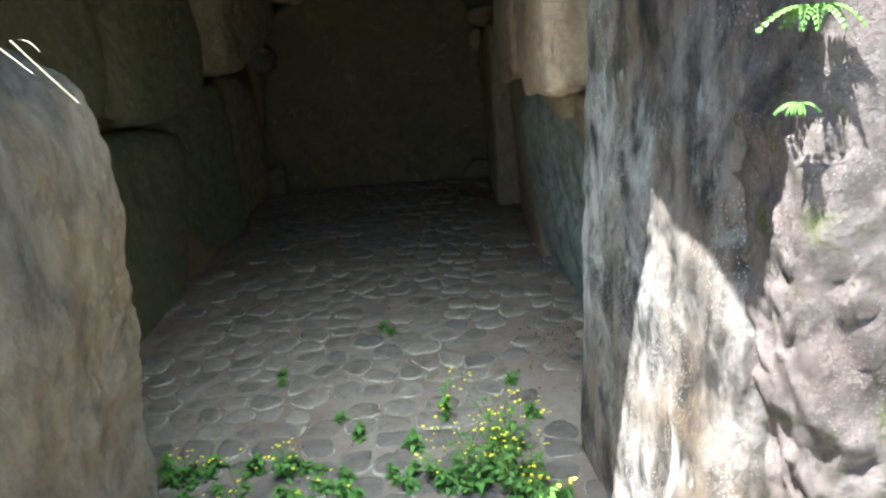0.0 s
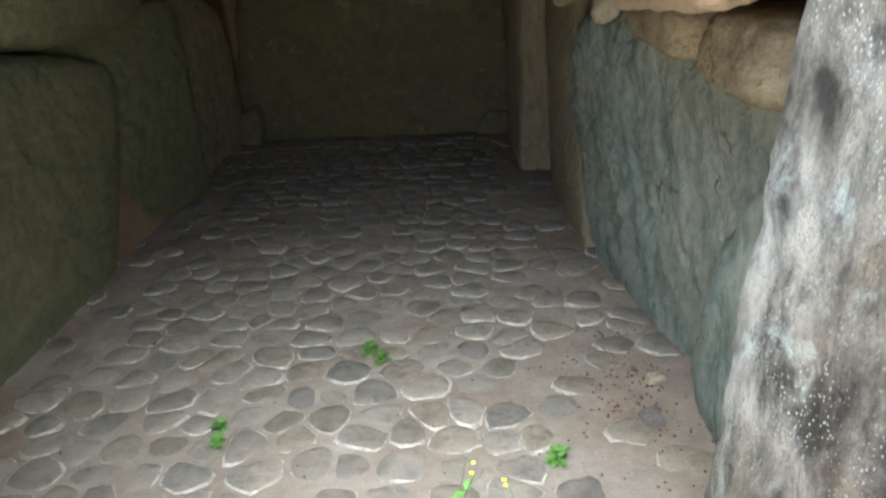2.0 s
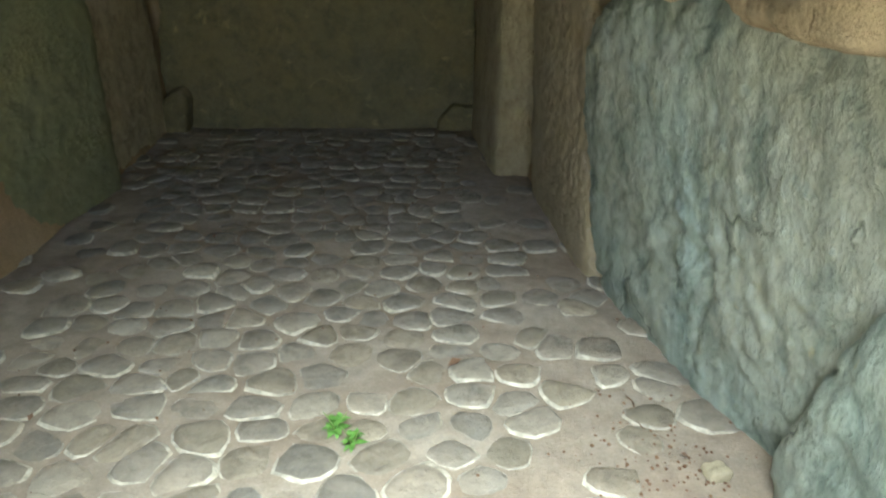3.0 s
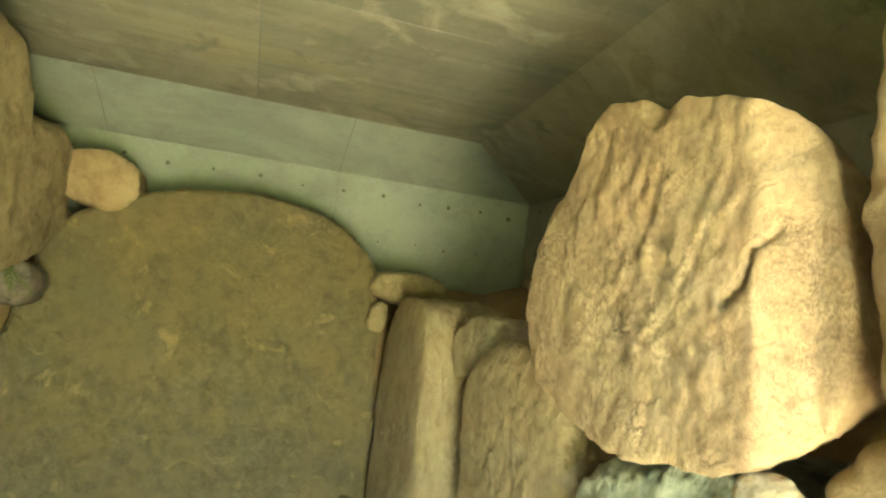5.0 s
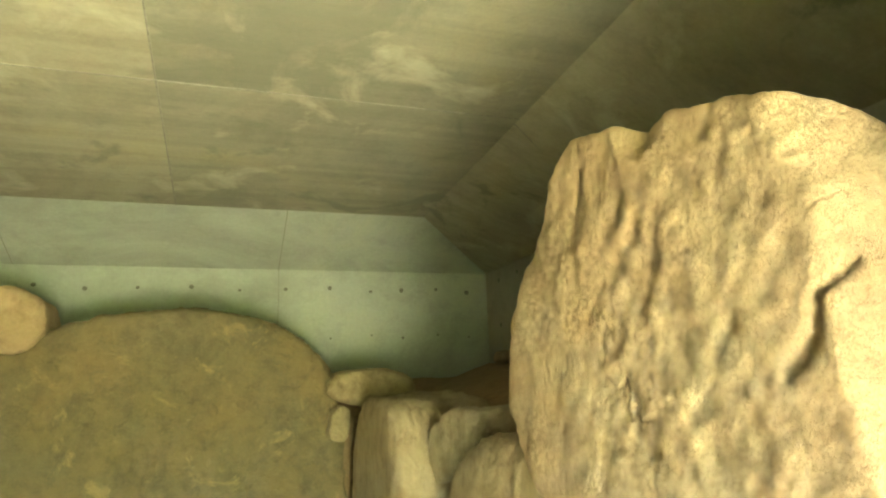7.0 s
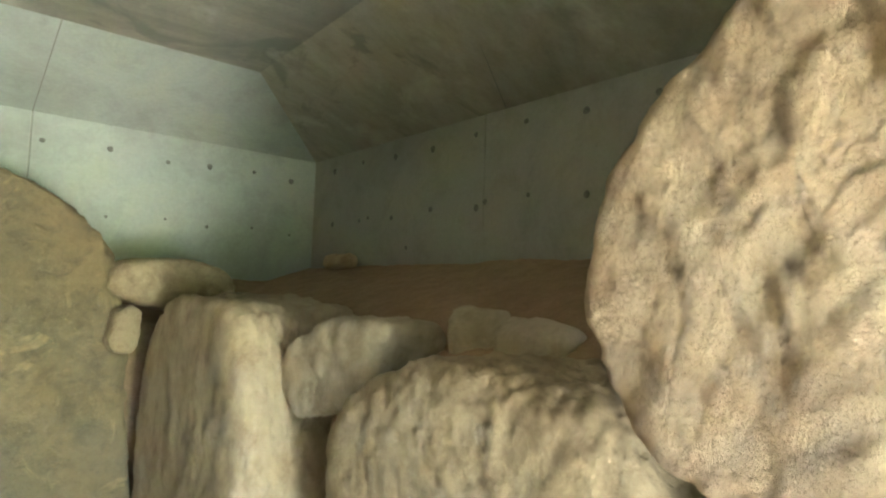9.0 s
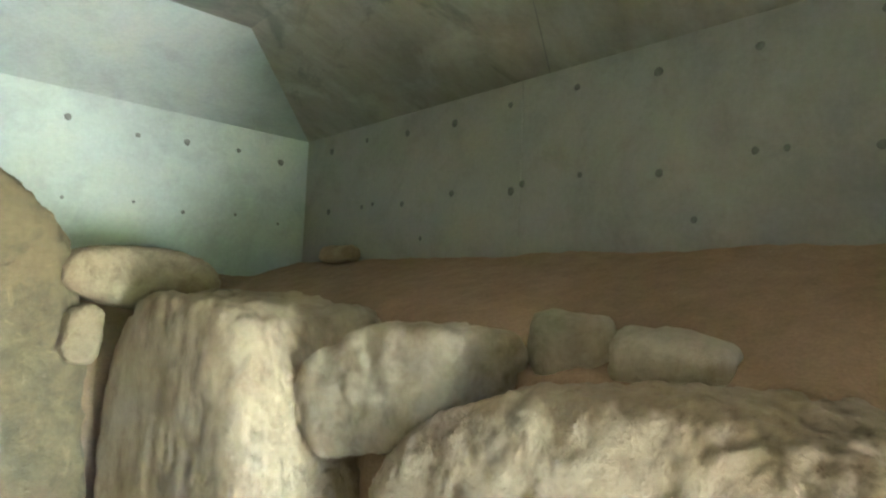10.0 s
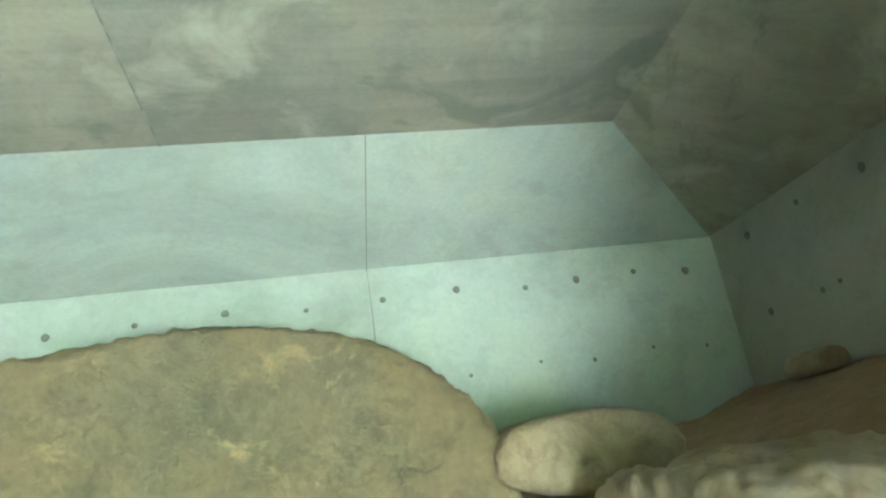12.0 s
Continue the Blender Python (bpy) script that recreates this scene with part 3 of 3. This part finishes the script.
stone("wedge_stone", "rounded brown packing stone under a boulder", "x", 1.92, -1, 0.35,
      [(3.4, 1.03), (3.70, 1.03), (3.80, 1.09), (3.7, 1.2), (3.42, 1.2)], ROCK_WARM, hard=6, lumps=0.02, seed=10, group=UR)
rubble("pebble", "small pale pebble wedged under the boulder", (1.84, 4.345, 1.155), (0.034, 0.04, 0.034), ROCK_PALE, 11)
stone("packing_stone", "pale rough packing stone on the earth bank", "x", 1.94, -1, 0.24,
      [(5.97, 1.24), (5.97, 1.38), (6.2, 1.38), (6.44, 1.29), (6.52, 1.2), (6.40, 1.08), (6.12, 1.13)], ROCK_PALE, hard=10, lumps=0.022, seed=12, cell=0.012, ridge=0.012)
rubble("packing_stone", "small pale stone with a dark stain, half sunk in earth", (2.25, 5.92, 1.335), (0.075, 0.075, 0.085), ROCK_PALE, 13, (0, 12, 40))
rubble("packing_stone", "flat beige stone half sunk in earth", (2.23, 5.70, 1.335), (0.07, 0.10, 0.055), ROCK_PALE, 14, (5, 0, 10))
rubble("packing_stone", "smooth rounded beige stone behind the slab", (1.93, 7.60, 1.475), (0.27, 0.2, 0.11), ROCK_WARM, 15, (0, 5, -4), hard=6)
rubble("packing_stone", "small square stone wedged beside the slab", (1.735, 7.47, 1.28), (0.065, 0.08, 0.10), ROCK_WARM, 16, (0, 6, 0), hard=9)
rubble("packing_stone", "flat earth-covered stone on the bank", (2.12, 7.0, 1.37), (0.18, 0.2, 0.06), ROCK_WARM, 17, (4, -6, 35))
rubble("pebble", "small reddish stone lying against the concrete", (2.92, 7.77, 1.64), (0.06, 0.10, 0.045), ROCK_ORANGE, 18)
rubble("packing_stone", "low wedge stone at the foot of the slab", (1.74, 7.46, 0.04), (0.17, 0.08, 0.15), ROCK_SLAB, 19, (0, 30, 0), hard=10)

# ---- the stones of the left-hand wall ----
stone("upright_stone", "smooth olive upright boulder near the entrance", "x", -0.25, 1, 0.7,
      [(3.5, -0.14), (4.92, -0.14), (5.30, 0.40), (5.46, 0.90), (5.1, 1.02), (4.4, 1.08), (3.5, 1.12), (3.4, 0.5)], ROCK_LEFT, hard=11, lumps=0.03, seed=21, group=RW)
stone("upright_stone", "olive brown upright stone with an even face", "x", -0.32, 1, 0.6,
      [(4.7, -0.14), (6.3, -0.14), (6.32, 0.6), (6.3, 1.16), (5.3, 1.12), (4.7, 0.8)], ROCK_LEFT, hard=12, lumps=0.025, seed=22, turn=-9, group=RW)
stone("upright_stone", "brown upright stone beside the back slab", "x", -0.30, 1, 0.6,
      [(6.3, -0.12), (7.36, -0.12), (7.34, 0.8), (7.2, 1.05), (6.6, 1.2), (6.32, 1.18)], ROCK_WARM, hard=12, lumps=0.03, seed=23, grain=0.01, group=RW)
stone("capping_boulder", "rounded yellowish boulder resting on an upright stone", "x", -0.16, 1, 0.6,
      [(3.4, 1.12), (4.3, 1.10), (4.52, 1.3), (4.5, 1.7), (4.1, 1.95), (3.4, 1.95)], ROCK_LEFT, hard=6, lumps=0.035, seed=24, group=UR)
stone("capping_boulder", "rounded olive boulder resting on two upright stones", "x", -0.16, 1, 0.6,
      [(4.58, 1.08), (5.3, 1.02), (5.75, 1.10), (5.86, 1.45), (5.7, 1.85), (4.9, 1.95), (4.55, 1.6)], ROCK_LEFT, hard=6, lumps=0.035, seed=25, group=UR)
stone("capping_boulder", "tall tawny boulder leaning over the chamber", "x", -0.03, 1, 0.7,
      [(5.80, 1.24), (6.42, 1.24), (6.56, 1.5), (6.68, 1.95), (6.5, 2.28), (5.9, 2.26), (5.8, 1.7)], ROCK_WARM, hard=8, lumps=0.035, seed=26, grain=0.012, group=UR)
stone("capping_boulder", "rough ochre stone beside the slab top", "x", -0.08, 1, 0.6,
      [(6.5, 1.27), (7.3, 1.38), (7.60, 1.62), (7.68, 1.95), (7.4, 2.10), (6.65, 2.0)], ROCK_WARM, hard=7, lumps=0.03, seed=27, grain=0.012, group=UR)
rubble("packing_stone", "round grey stone wedged in the corner", (-0.15, 7.20, 1.25), (0.11, 0.12, 0.11), ROCK_OUT, 28)
rubble("packing_stone", "orange wedge stone on the slab's shoulder", (0.07, 7.62, 1.87), (0.23, 0.2, 0.165), ROCK_ORANGE, 29, (0, 10, 0), hard=11)
rubble("packing_stone", "small tan stone beside the slab", (-0.14, 7.48, 1.60), (0.09, 0.14, 0.10), ROCK_WARM, 30)
rubble("packing_stone", "small wedge stone at the foot of the slab", (-0.24, 7.36, 0.10), (0.10, 0.10, 0.2), ROCK_SLAB, 31, (0, 12, 0), hard=10)

# ---- the entrance ----
PT = "entrance stones"
stone("portal_stone", "weathered grey-ochre entrance stone with a rounded top", "y", 2.32, -1, 0.55,
      [(-0.35, -0.14), (0.48, -0.14), (0.53, 0.4), (0.61, 0.95), (0.64, 1.25), (0.52, 1.46), (0.2, 1.56), (-0.35, 1.5)], ROCK_PORTAL, hard=10, lumps=0.03, seed=41, grain=0.008, group=PT)
stone("portal_stone", "dark wet-looking entrance stone with glittering crystals", "x", 1.875, -1, 0.5,
      [(2.33, -0.14), (3.28, -0.14), (3.25, 0.6), (3.23, 1.2), (3.1, 2.24), (2.4, 2.24), (2.33, 1.2)], ROCK_WET, hard=14, lumps=0.022, seed=42, turn=7, grain=0.004, ridge=0.008, most=100, cell=0.014, group=PT)
# unseen capstone, added so its shadow cuts off the top of the sun patch
stone("lintel_stone", "unseen grey capstone added to shape the sun patch on the entrance stone", "y", 2.0, -1, 0.62,
      [(1.34, 2.35), (1.47, 2.2), (2.5, 2.2), (2.6, 2.5), (2.3, 2.75), (1.6, 2.7)], ROCK_PORTAL, hard=12, lumps=0.015, seed=48, group=PT, cell=0.05)
stone("outer_boulder", "pinkish grey boulder with moss beside the entrance", "y", 2.12, -1, 0.7,
      [(1.80, 1.26), (1.82, 1.04), (1.90, 0.82), (2.0, 0.5), (2.05, -0.12), (3.3, -0.12), (3.3, 1.7), (2.3, 1.85), (1.92, 1.6)], ROCK_OUT, hard=12, lumps=0.04, seed=43, ridge=0.022, most=100, group=PT)
stone("outer_boulder", "dark grey boulder behind the entrance stone", "y", 2.9, -1, 0.5,
      [(2.1, -0.12), (2.6, -0.12), (2.62, 1.2), (2.5, 1.95), (2.12, 1.95)], ROCK_PORTAL, hard=7, lumps=0.035, seed=44, group=PT)
stone("lintel_stone", "olive boulder resting above the entrance stone", "y", 2.25, -1, 0.9,
      [(-1.3, 1.55), (0.3, 1.62), (0.5, 1.8), (0.4, 2.2), (-1.2, 2.3)], ROCK_LEFT, hard=7, lumps=0.04, seed=45, group=PT, cell=0.05)
# unseen flank boulder, added to keep the sun off the left entrance stone
stone("outer_boulder", "unseen tall grey boulder added to shade the left entrance stone", "y", 1.0, -1, 1.4,
      [(-2.0, -0.12), (-0.1, -0.12), (-0.02, 1.2), (-0.02, 2.9), (-1.0, 3.3), (-2.05, 1.6)], ROCK_PORTAL, hard=6, lumps=0.05, seed=46, group=PT, cell=0.06)

# boulder filling the gap between the entrance stone and the mossy boulder; its shade is put into the colour
stone("outer_boulder", "low boulder beside the entrance stone, coloured dark purplish as in shade", "y", 2.45, -1, 0.5,
      [(1.98, -0.14), (2.6, -0.14), (2.5, 0.6), (2.25, 0.85), (2.03, 0.6)], ROCK_SHADED, hard=8, lumps=0.025, seed=47, group=PT)


# ---- weeds at the entrance ----
def leaf_quads(verts, faces, base, way, length, width, droop):
    """One pointed leaf of four faces, folded along its rib."""
    way = Vector(way).normalized()
    side = way.cross(Vector((0, 0, 1)))
    side = side.normalized() if side.length > 1e-3 else Vector((1, 0, 0))
    up = side.cross(way)
    b = len(verts)
    mid = Vector(base) + way * length * 0.5 - up * droop * 0.3
    tip = Vector(base) + way * length - up * droop
    for p in (Vector(base), mid, tip, mid + side * width / 2 + up * width * 0.2, mid - side * width / 2 + up * width * 0.2):
        verts.append(tuple(p))
    faces += [(b, b + 3, b + 1), (b + 3, b + 2, b + 1), (b, b + 1, b + 4), (b + 1, b + 2, b + 4)]


def tube(verts, faces, pts, r0, r1, sides=4):
    first = len(verts)
    for k, p in enumerate(pts):
        r = r0 + (r1 - r0) * k / (len(pts) - 1)
        for i in range(sides):
            a = 2 * math.pi * i / sides
            verts.append((p[0] + r * math.cos(a), p[1] + r * math.sin(a), p[2]))
    for k in range(len(pts) - 1):
        for i in range(sides):
            j = (i + 1) % sides
            faces.append((first + k * sides + i, first + k * sides + j, first + (k + 1) * sides + j, first + (k + 1) * sides + i))


def weed(seed, height, flowers, leaves, leaf_size):
    rnd = random.Random(seed)
    root = new("flowering_weed" if flowers else "weed")
    sv, sf, lv, lf, fv, ff = [], [], [], [], [], []
    for s in range(rnd.randint(2, 4)):
        a = rnd.uniform(0, 6.28)
        lean = rnd.uniform(0.1, 0.45) * height
        h = height * rnd.uniform(0.55, 1.0)
        pts = [(lean * (k / 6) ** 1.6 * math.cos(a), lean * (k / 6) ** 1.6 * math.sin(a), h * k / 6) for k in range(7)]
        tube(sv, sf, pts, 0.0022, 0.0010)
        for k in range(leaves):
            f = rnd.uniform(0.05, 0.85)
            p = pts[min(6, int(f * 6))]
            b = rnd.uniform(0, 6.28)
            size = leaf_size * rnd.uniform(0.6, 1.3) * (1.15 - 0.6 * f)
            leaf_quads(lv, lf, p, (math.cos(b), math.sin(b), rnd.uniform(-0.1, 0.7)), size, size * 0.55, size * rnd.uniform(0.1, 0.5))
        if flowers:
            for k in range(rnd.randint(1, 3)):
                p = Vector(pts[-1]) + Vector((rnd.gauss(0, 0.014), rnd.gauss(0, 0.014), rnd.uniform(-0.03, 0.012)))
                for q in range(4):
                    b = q * 1.571 + rnd.uniform(-0.2, 0.2)
                    leaf_quads(fv, ff, p, (math.cos(b), math.sin(b), 0.35), 0.0072, 0.006, 0.001)
    tagged(part("stems", mesh_from("stems", sv, sf, [STEM]), root), kind="stuff")
    tagged(part("leaves", mesh_from("leaves", lv, lf, [LEAF]), root), kind="stuff")
    if flowers:
        tagged(part("flowers", mesh_from("flowers", fv, ff, [PETAL]), root, "small bright yellow flowers"), kind="stuff")
    label = "green weed with small yellow flowers between cobbles" if flowers else "low leafy green weed growing between cobbles"
    return tagged(root, label, "plant", "weeds at the entrance")


WEEDS = [weed(61, 0.26, True, 9, 0.045), weed(62, 0.16, True, 11, 0.04), weed(63, 0.10, False, 14, 0.042), weed(64, 0.34, True, 8, 0.045), weed(65, 0.06, False, 10, 0.03)]
for k, w in enumerate(WEEDS):
    w.matrix_basis = pose((1.55, 1.30, 1.0, 1.52, 0.62)[k], (3.18, 3.06, 3.02, 3.2, 3.75)[k], 0.0, 0, 0, 40 * k)


def sow():
    rnd = random.Random(12)
    for k in range(76):
        if k < 24:
            x, y = rnd.uniform(1.30, 1.74), 2.92 + abs(rnd.gauss(0, 0.2))
            kind = rnd.choice((0, 1, 2, 2, 3))
        elif k < 46:
            x, y = rnd.uniform(0.42, 1.6), 2.97 + abs(rnd.gauss(0, 0.16))
            kind = rnd.choice((1, 2, 2, 4, 4))
        elif k < 53:
            x, y = rnd.uniform(0.32, 0.62), rnd.uniform(2.92, 3.25)
            kind = rnd.choice((1, 1, 2))
        elif k >= 58:
            x, y = rnd.uniform(0.5, 1.72), rnd.uniform(2.80, 3.16)
            kind = rnd.choice((0, 1, 1, 2, 2, 2))
        else:
            x, y = ((0.60, 3.83), (1.03, 4.22), (1.08, 4.16), (1.62, 3.66), (0.92, 3.45))[k - 53]
            kind = 4
        size = rnd.uniform(0.7, 1.15) * (1.4 if 53 <= k < 58 else 1.0)
        ob = copy_thing(WEEDS[kind], pose(x, y, bed_height(x, y), rnd.uniform(-8, 8), rnd.uniform(-8, 8), rnd.uniform(0, 360)))
        ob.scale = (size, size, size)


sow()


def straws():
    for a, b, c in (((0.77, 2.27, 1.5), (0.8, 2.27, 1.46), (0.85, 2.27, 1.4)), ((0.78, 2.27, 1.5), (0.8, 2.27, 1.5), (0.81, 2.27, 1.48)), ((0.75, 2.27, 1.49), (0.77, 2.27, 1.47), (0.79, 2.27, 1.45))):
        verts, faces = [], []
        pts = [tuple(Vector(a).lerp(Vector(b), t).lerp(Vector(b).lerp(Vector(c), t), t)) for t in [i / 10 for i in range(11)]]
        tube(verts, faces, pts, 0.002, 0.0012)
        tagged(new("dry_grass_blade", mesh_from("dry_grass_blade", verts, faces, [STRAW])), "pale dry grass blade hanging over the entrance stone", "grass", "dry grass blades")


straws()


def fern(x, y, z, seed, size):
    rnd = random.Random(seed)
    root = new("fern")
    for k in range(14):
        verts, faces = [], []
        a = rnd.uniform(1.6, 5.8)
        pts = [Vector((math.cos(a) * t * size, math.sin(a) * t * size * 0.7, size * (0.55 * t - 0.85 * t * t))) for t in [i / 9 for i in range(10)]]
        tube(verts, faces, [tuple(p) for p in pts], 0.0014, 0.0006)
        for i in range(1, 10):
            for side in (-1, 1):
                way = (pts[i] - pts[i - 1]).normalized()
                out = way.cross(Vector((0, 0, 1))) * side + way * 0.5
                leaf_quads(verts, faces, pts[i], out, size * 0.30 * (1.15 - i / 10), size * 0.11, 0.004)
        part("frond", mesh_from("frond", verts, faces, [LEAF]), root)
    root.location = (x, y, z)
    tagged(root, "bright green fern growing from a rock crevice", "plant", "ferns in the rock")


fern(1.91, 2.13, 1.46, 71, 0.065)
fern(1.90, 2.12, 1.34, 72, 0.03)


def litter():
    rnd = random.Random(33)
    verts, faces = [], []
    leaf_quads(verts, faces, (0, 0, 0.006), (1, 0.4, 0.15), 0.05, 0.035, -0.006)
    leafy = new("dead_leaf", mesh_from("dead_leaf", verts, faces, [LEAFDRY]))
    leafy.location = (1.36, 4.49, bed_height(1.36, 4.49) + 0.016)
    tagged(leafy, "curled brown dead leaf lying on the cobbles", "leaf", "dead leaves")
    for x, y, turn in ((1.50, 5.10, 30), (1.56, 5.08, 200), (0.42, 5.5, 80), (1.95, 4.05, 140), (1.3, 5.9, 10), (0.2, 4.3, 65)):
        copy_thing(leafy, pose(x, y, bed_height(x, y) + 0.014, 0, 0, turn)).scale = (0.5, 0.5, 0.6)
    verts, faces = [], []
    pts = [(0.01 * math.sin(i * 1.3), -0.03 * i, 0.004 + 0.002 * math.sin(i * 2)) for i in range(9)]
    tube(verts, faces, pts, 0.003, 0.0012)
    for i in (3, 5):
        tube(verts, faces, [pts[i], (pts[i][0] + 0.03, pts[i][1] - 0.03, 0.006), (pts[i][0] + 0.05, pts[i][1] - 0.05, 0.004)], 0.0016, 0.0008)
    twig = new("twig", mesh_from("twig", verts, faces, [LEAFDRY]))
    twig.location = (1.88, 4.33, bed_height(1.88, 4.33) + 0.004)
    tagged(twig, "thin dry brown twig on the sandy floor", "twig")
    verts, faces = [], []
    for k in range(420):
        x, y = 1.90 + rnd.gauss(0, 0.11), 3.98 + rnd.gauss(0, 0.2)
        if k > 260:
            x, y = rnd.uniform(0, 2), rnd.uniform(3.2, 6.5)
        r = rnd.uniform(0.002, 0.006)
        z = bed_height(x, y) + r + 0.002
        b = len(verts)
        verts += [(x + r, y, z), (x - r, y + r * .4, z), (x, y + r * 1.3, z), (x, y - r, z), (x, y, z + r), (x, y, z - r)]
        faces += [(b, b + 2, b + 4), (b + 2, b + 1, b + 4), (b + 1, b + 3, b + 4), (b + 3, b, b + 4), (b + 2, b, b + 5), (b + 1, b + 2, b + 5), (b + 3, b + 1, b + 5), (b, b + 3, b + 5)]
    crumbs = new("soil_crumbs", mesh_from("soil_crumbs", verts, faces, [LEAFDRY], smooth=False))
    tagged(crumbs, "scattered dark crumbs of soil and droppings", "debris", kind="stuff")


litter()
rubble("pebble", "small pale stone lying on the sandy floor", (2.0, 4.0, 0.02), (0.03, 0.025, 0.018), ROCK_PALE, 81)
rubble("pebble", "dark small stone lying on the sandy floor", (1.93, 3.8, 0.025), (0.035, 0.03, 0.025), ROCK_OUT, 82)


# ---- cobbles ----
def clip_cell(poly, px, py, nx, ny):
    """Keep the side of a convex outline that lies behind the line through p with the normal n."""
    out = []
    for (ax, ay), (bx, by) in zip(poly, poly[1:] + poly[:1]):
        da, db = (ax - px) * nx + (ay - py) * ny, (bx - px) * nx + (by - py) * ny
        if da <= 0:
            out.append((ax, ay))
        if da * db < 0:
            t = da / (da - db)
            out.append((ax + (bx - ax) * t, ay + (by - ay) * t))
    return out


def cobble_shape(cell, rnd, shrink):
    """Rounded outline of a cell as rings: mortar skirt, rim, shoulder, worn top."""
    cx, cy = sum(p[0] for p in cell) / len(cell), sum(p[1] for p in cell) / len(cell)
    n = 14
    ring = []
    for i in range(n):
        a = 2 * math.pi * (i + rnd.uniform(-0.2, 0.2)) / n
        dx, dy = math.cos(a), math.sin(a)
        tot = 0.0
        for (ax, ay), (bx, by) in zip(cell, cell[1:] + cell[:1]):
            ex, ey = bx - ax, by - ay
            l = math.hypot(ex, ey)
            if l < 1e-6:
                continue
            nx, ny = ey / l, -ex / l
            h = (ax - cx) * nx + (ay - cy) * ny
            dot = dx * nx + dy * ny
            if h > 1e-5 and dot > 0:
                tot += (dot / h) ** 7
        ring.append((dx, dy, tot ** (-1 / 7) * shrink * rnd.uniform(0.94, 1.04)))
    tall = rnd.uniform(0.7, 1.35)
    tilt = (rnd.uniform(-0.05, 0.05), rnd.uniform(-0.05, 0.05))
    verts, faces, idx = [], [], []
    for s, z in ((1.14, -0.007), (1.04, 0.0012), (0.975, 0.002), (0.88, 0.0065), (0.55, 0.0092)):
        for dx, dy, r in ring:
            x, y = dx * r * s, dy * r * s
            verts.append((x, y, z * tall + (x * tilt[0] + y * tilt[1] if z > 0.001 else 0) + rnd.uniform(-0.0008, 0.0008)))
    verts.append((0, 0, 0.0097 * tall))
    for l in range(4):
        for i in range(n):
            j = (i + 1) % n
            faces.append((l * n + i, l * n + j, (l + 1) * n + j, (l + 1) * n + i))
            idx.append(1 if l < 2 else 0)
    for i in range(n):
        faces.append((4 * n + i, 4 * n + (i + 1) % n, len(verts) - 1))
        idx.append(0)
    return cx, cy, verts, faces, idx


def cobbles():
    rnd = random.Random(5)
    seeds = []
    y, row = 2.70, 0
    while y < 7.42:
        x = -0.30 + (0.07 if row % 2 else 0)
        while x < 2.06:
            seeds.append((x + rnd.uniform(-0.045, 0.045), y + rnd.uniform(-0.035, 0.035)))
            x += rnd.uniform(0.115, 0.185)
        y += 0.118
        row += 1
    near, rest = [], []
    for k, (x, y) in enumerate(seeds):
        cell = [(x - 0.12, y - 0.09), (x + 0.12, y - 0.09), (x + 0.12, y + 0.09), (x - 0.12, y + 0.09)]
        for j, (u, v) in enumerate(seeds):
            if j != k and abs(u - x) < 0.3 and abs(v - y) < 0.3:
                d = math.hypot(u - x, v - y)
                cell = clip_cell(cell, (x + u) / 2, (y + v) / 2, (u - x) / d, (v - y) / d)
        if len(cell) < 3:
            continue
        keep = 0.35 if x > 1.72 else 0.6 if x > 1.55 else 0.45 if x < 0.0 else 0.97
        if rnd.random() > keep:
            continue
        made = cobble_shape(cell, rnd, rnd.uniform(0.85, 0.96))
        (near if abs(y - 4.35) < 1.02 and len(near) < 300 else rest).append((made, rnd.uniform(-0.005, 0.003)))
    for (cx, cy, verts, faces, idx), dz in near:
        mat = rnd.choice((COBBLE, COBBLE, COBBLE_B))
        ob = part("cobble", mesh_from("cobble", verts, faces, [mat, RIM], mat_index=idx), FLOOR)
        ob.location = (cx, cy, bed_height(cx, cy) + dz)
    av, af, ai = [], [], []
    for (cx, cy, verts, faces, idx), dz in rest:
        b, h = len(av), bed_height(cx, cy) + dz
        av += [(x + cx, y + cy, z + h) for x, y, z in verts]
        af += [[b + i for i in f] for f in faces]
        ai += idx
    tagged(part("cobble_field", mesh_from("cobble_field", av, af, [COBBLE, RIM], mat_index=ai), FLOOR), kind="stuff")


cobbles()
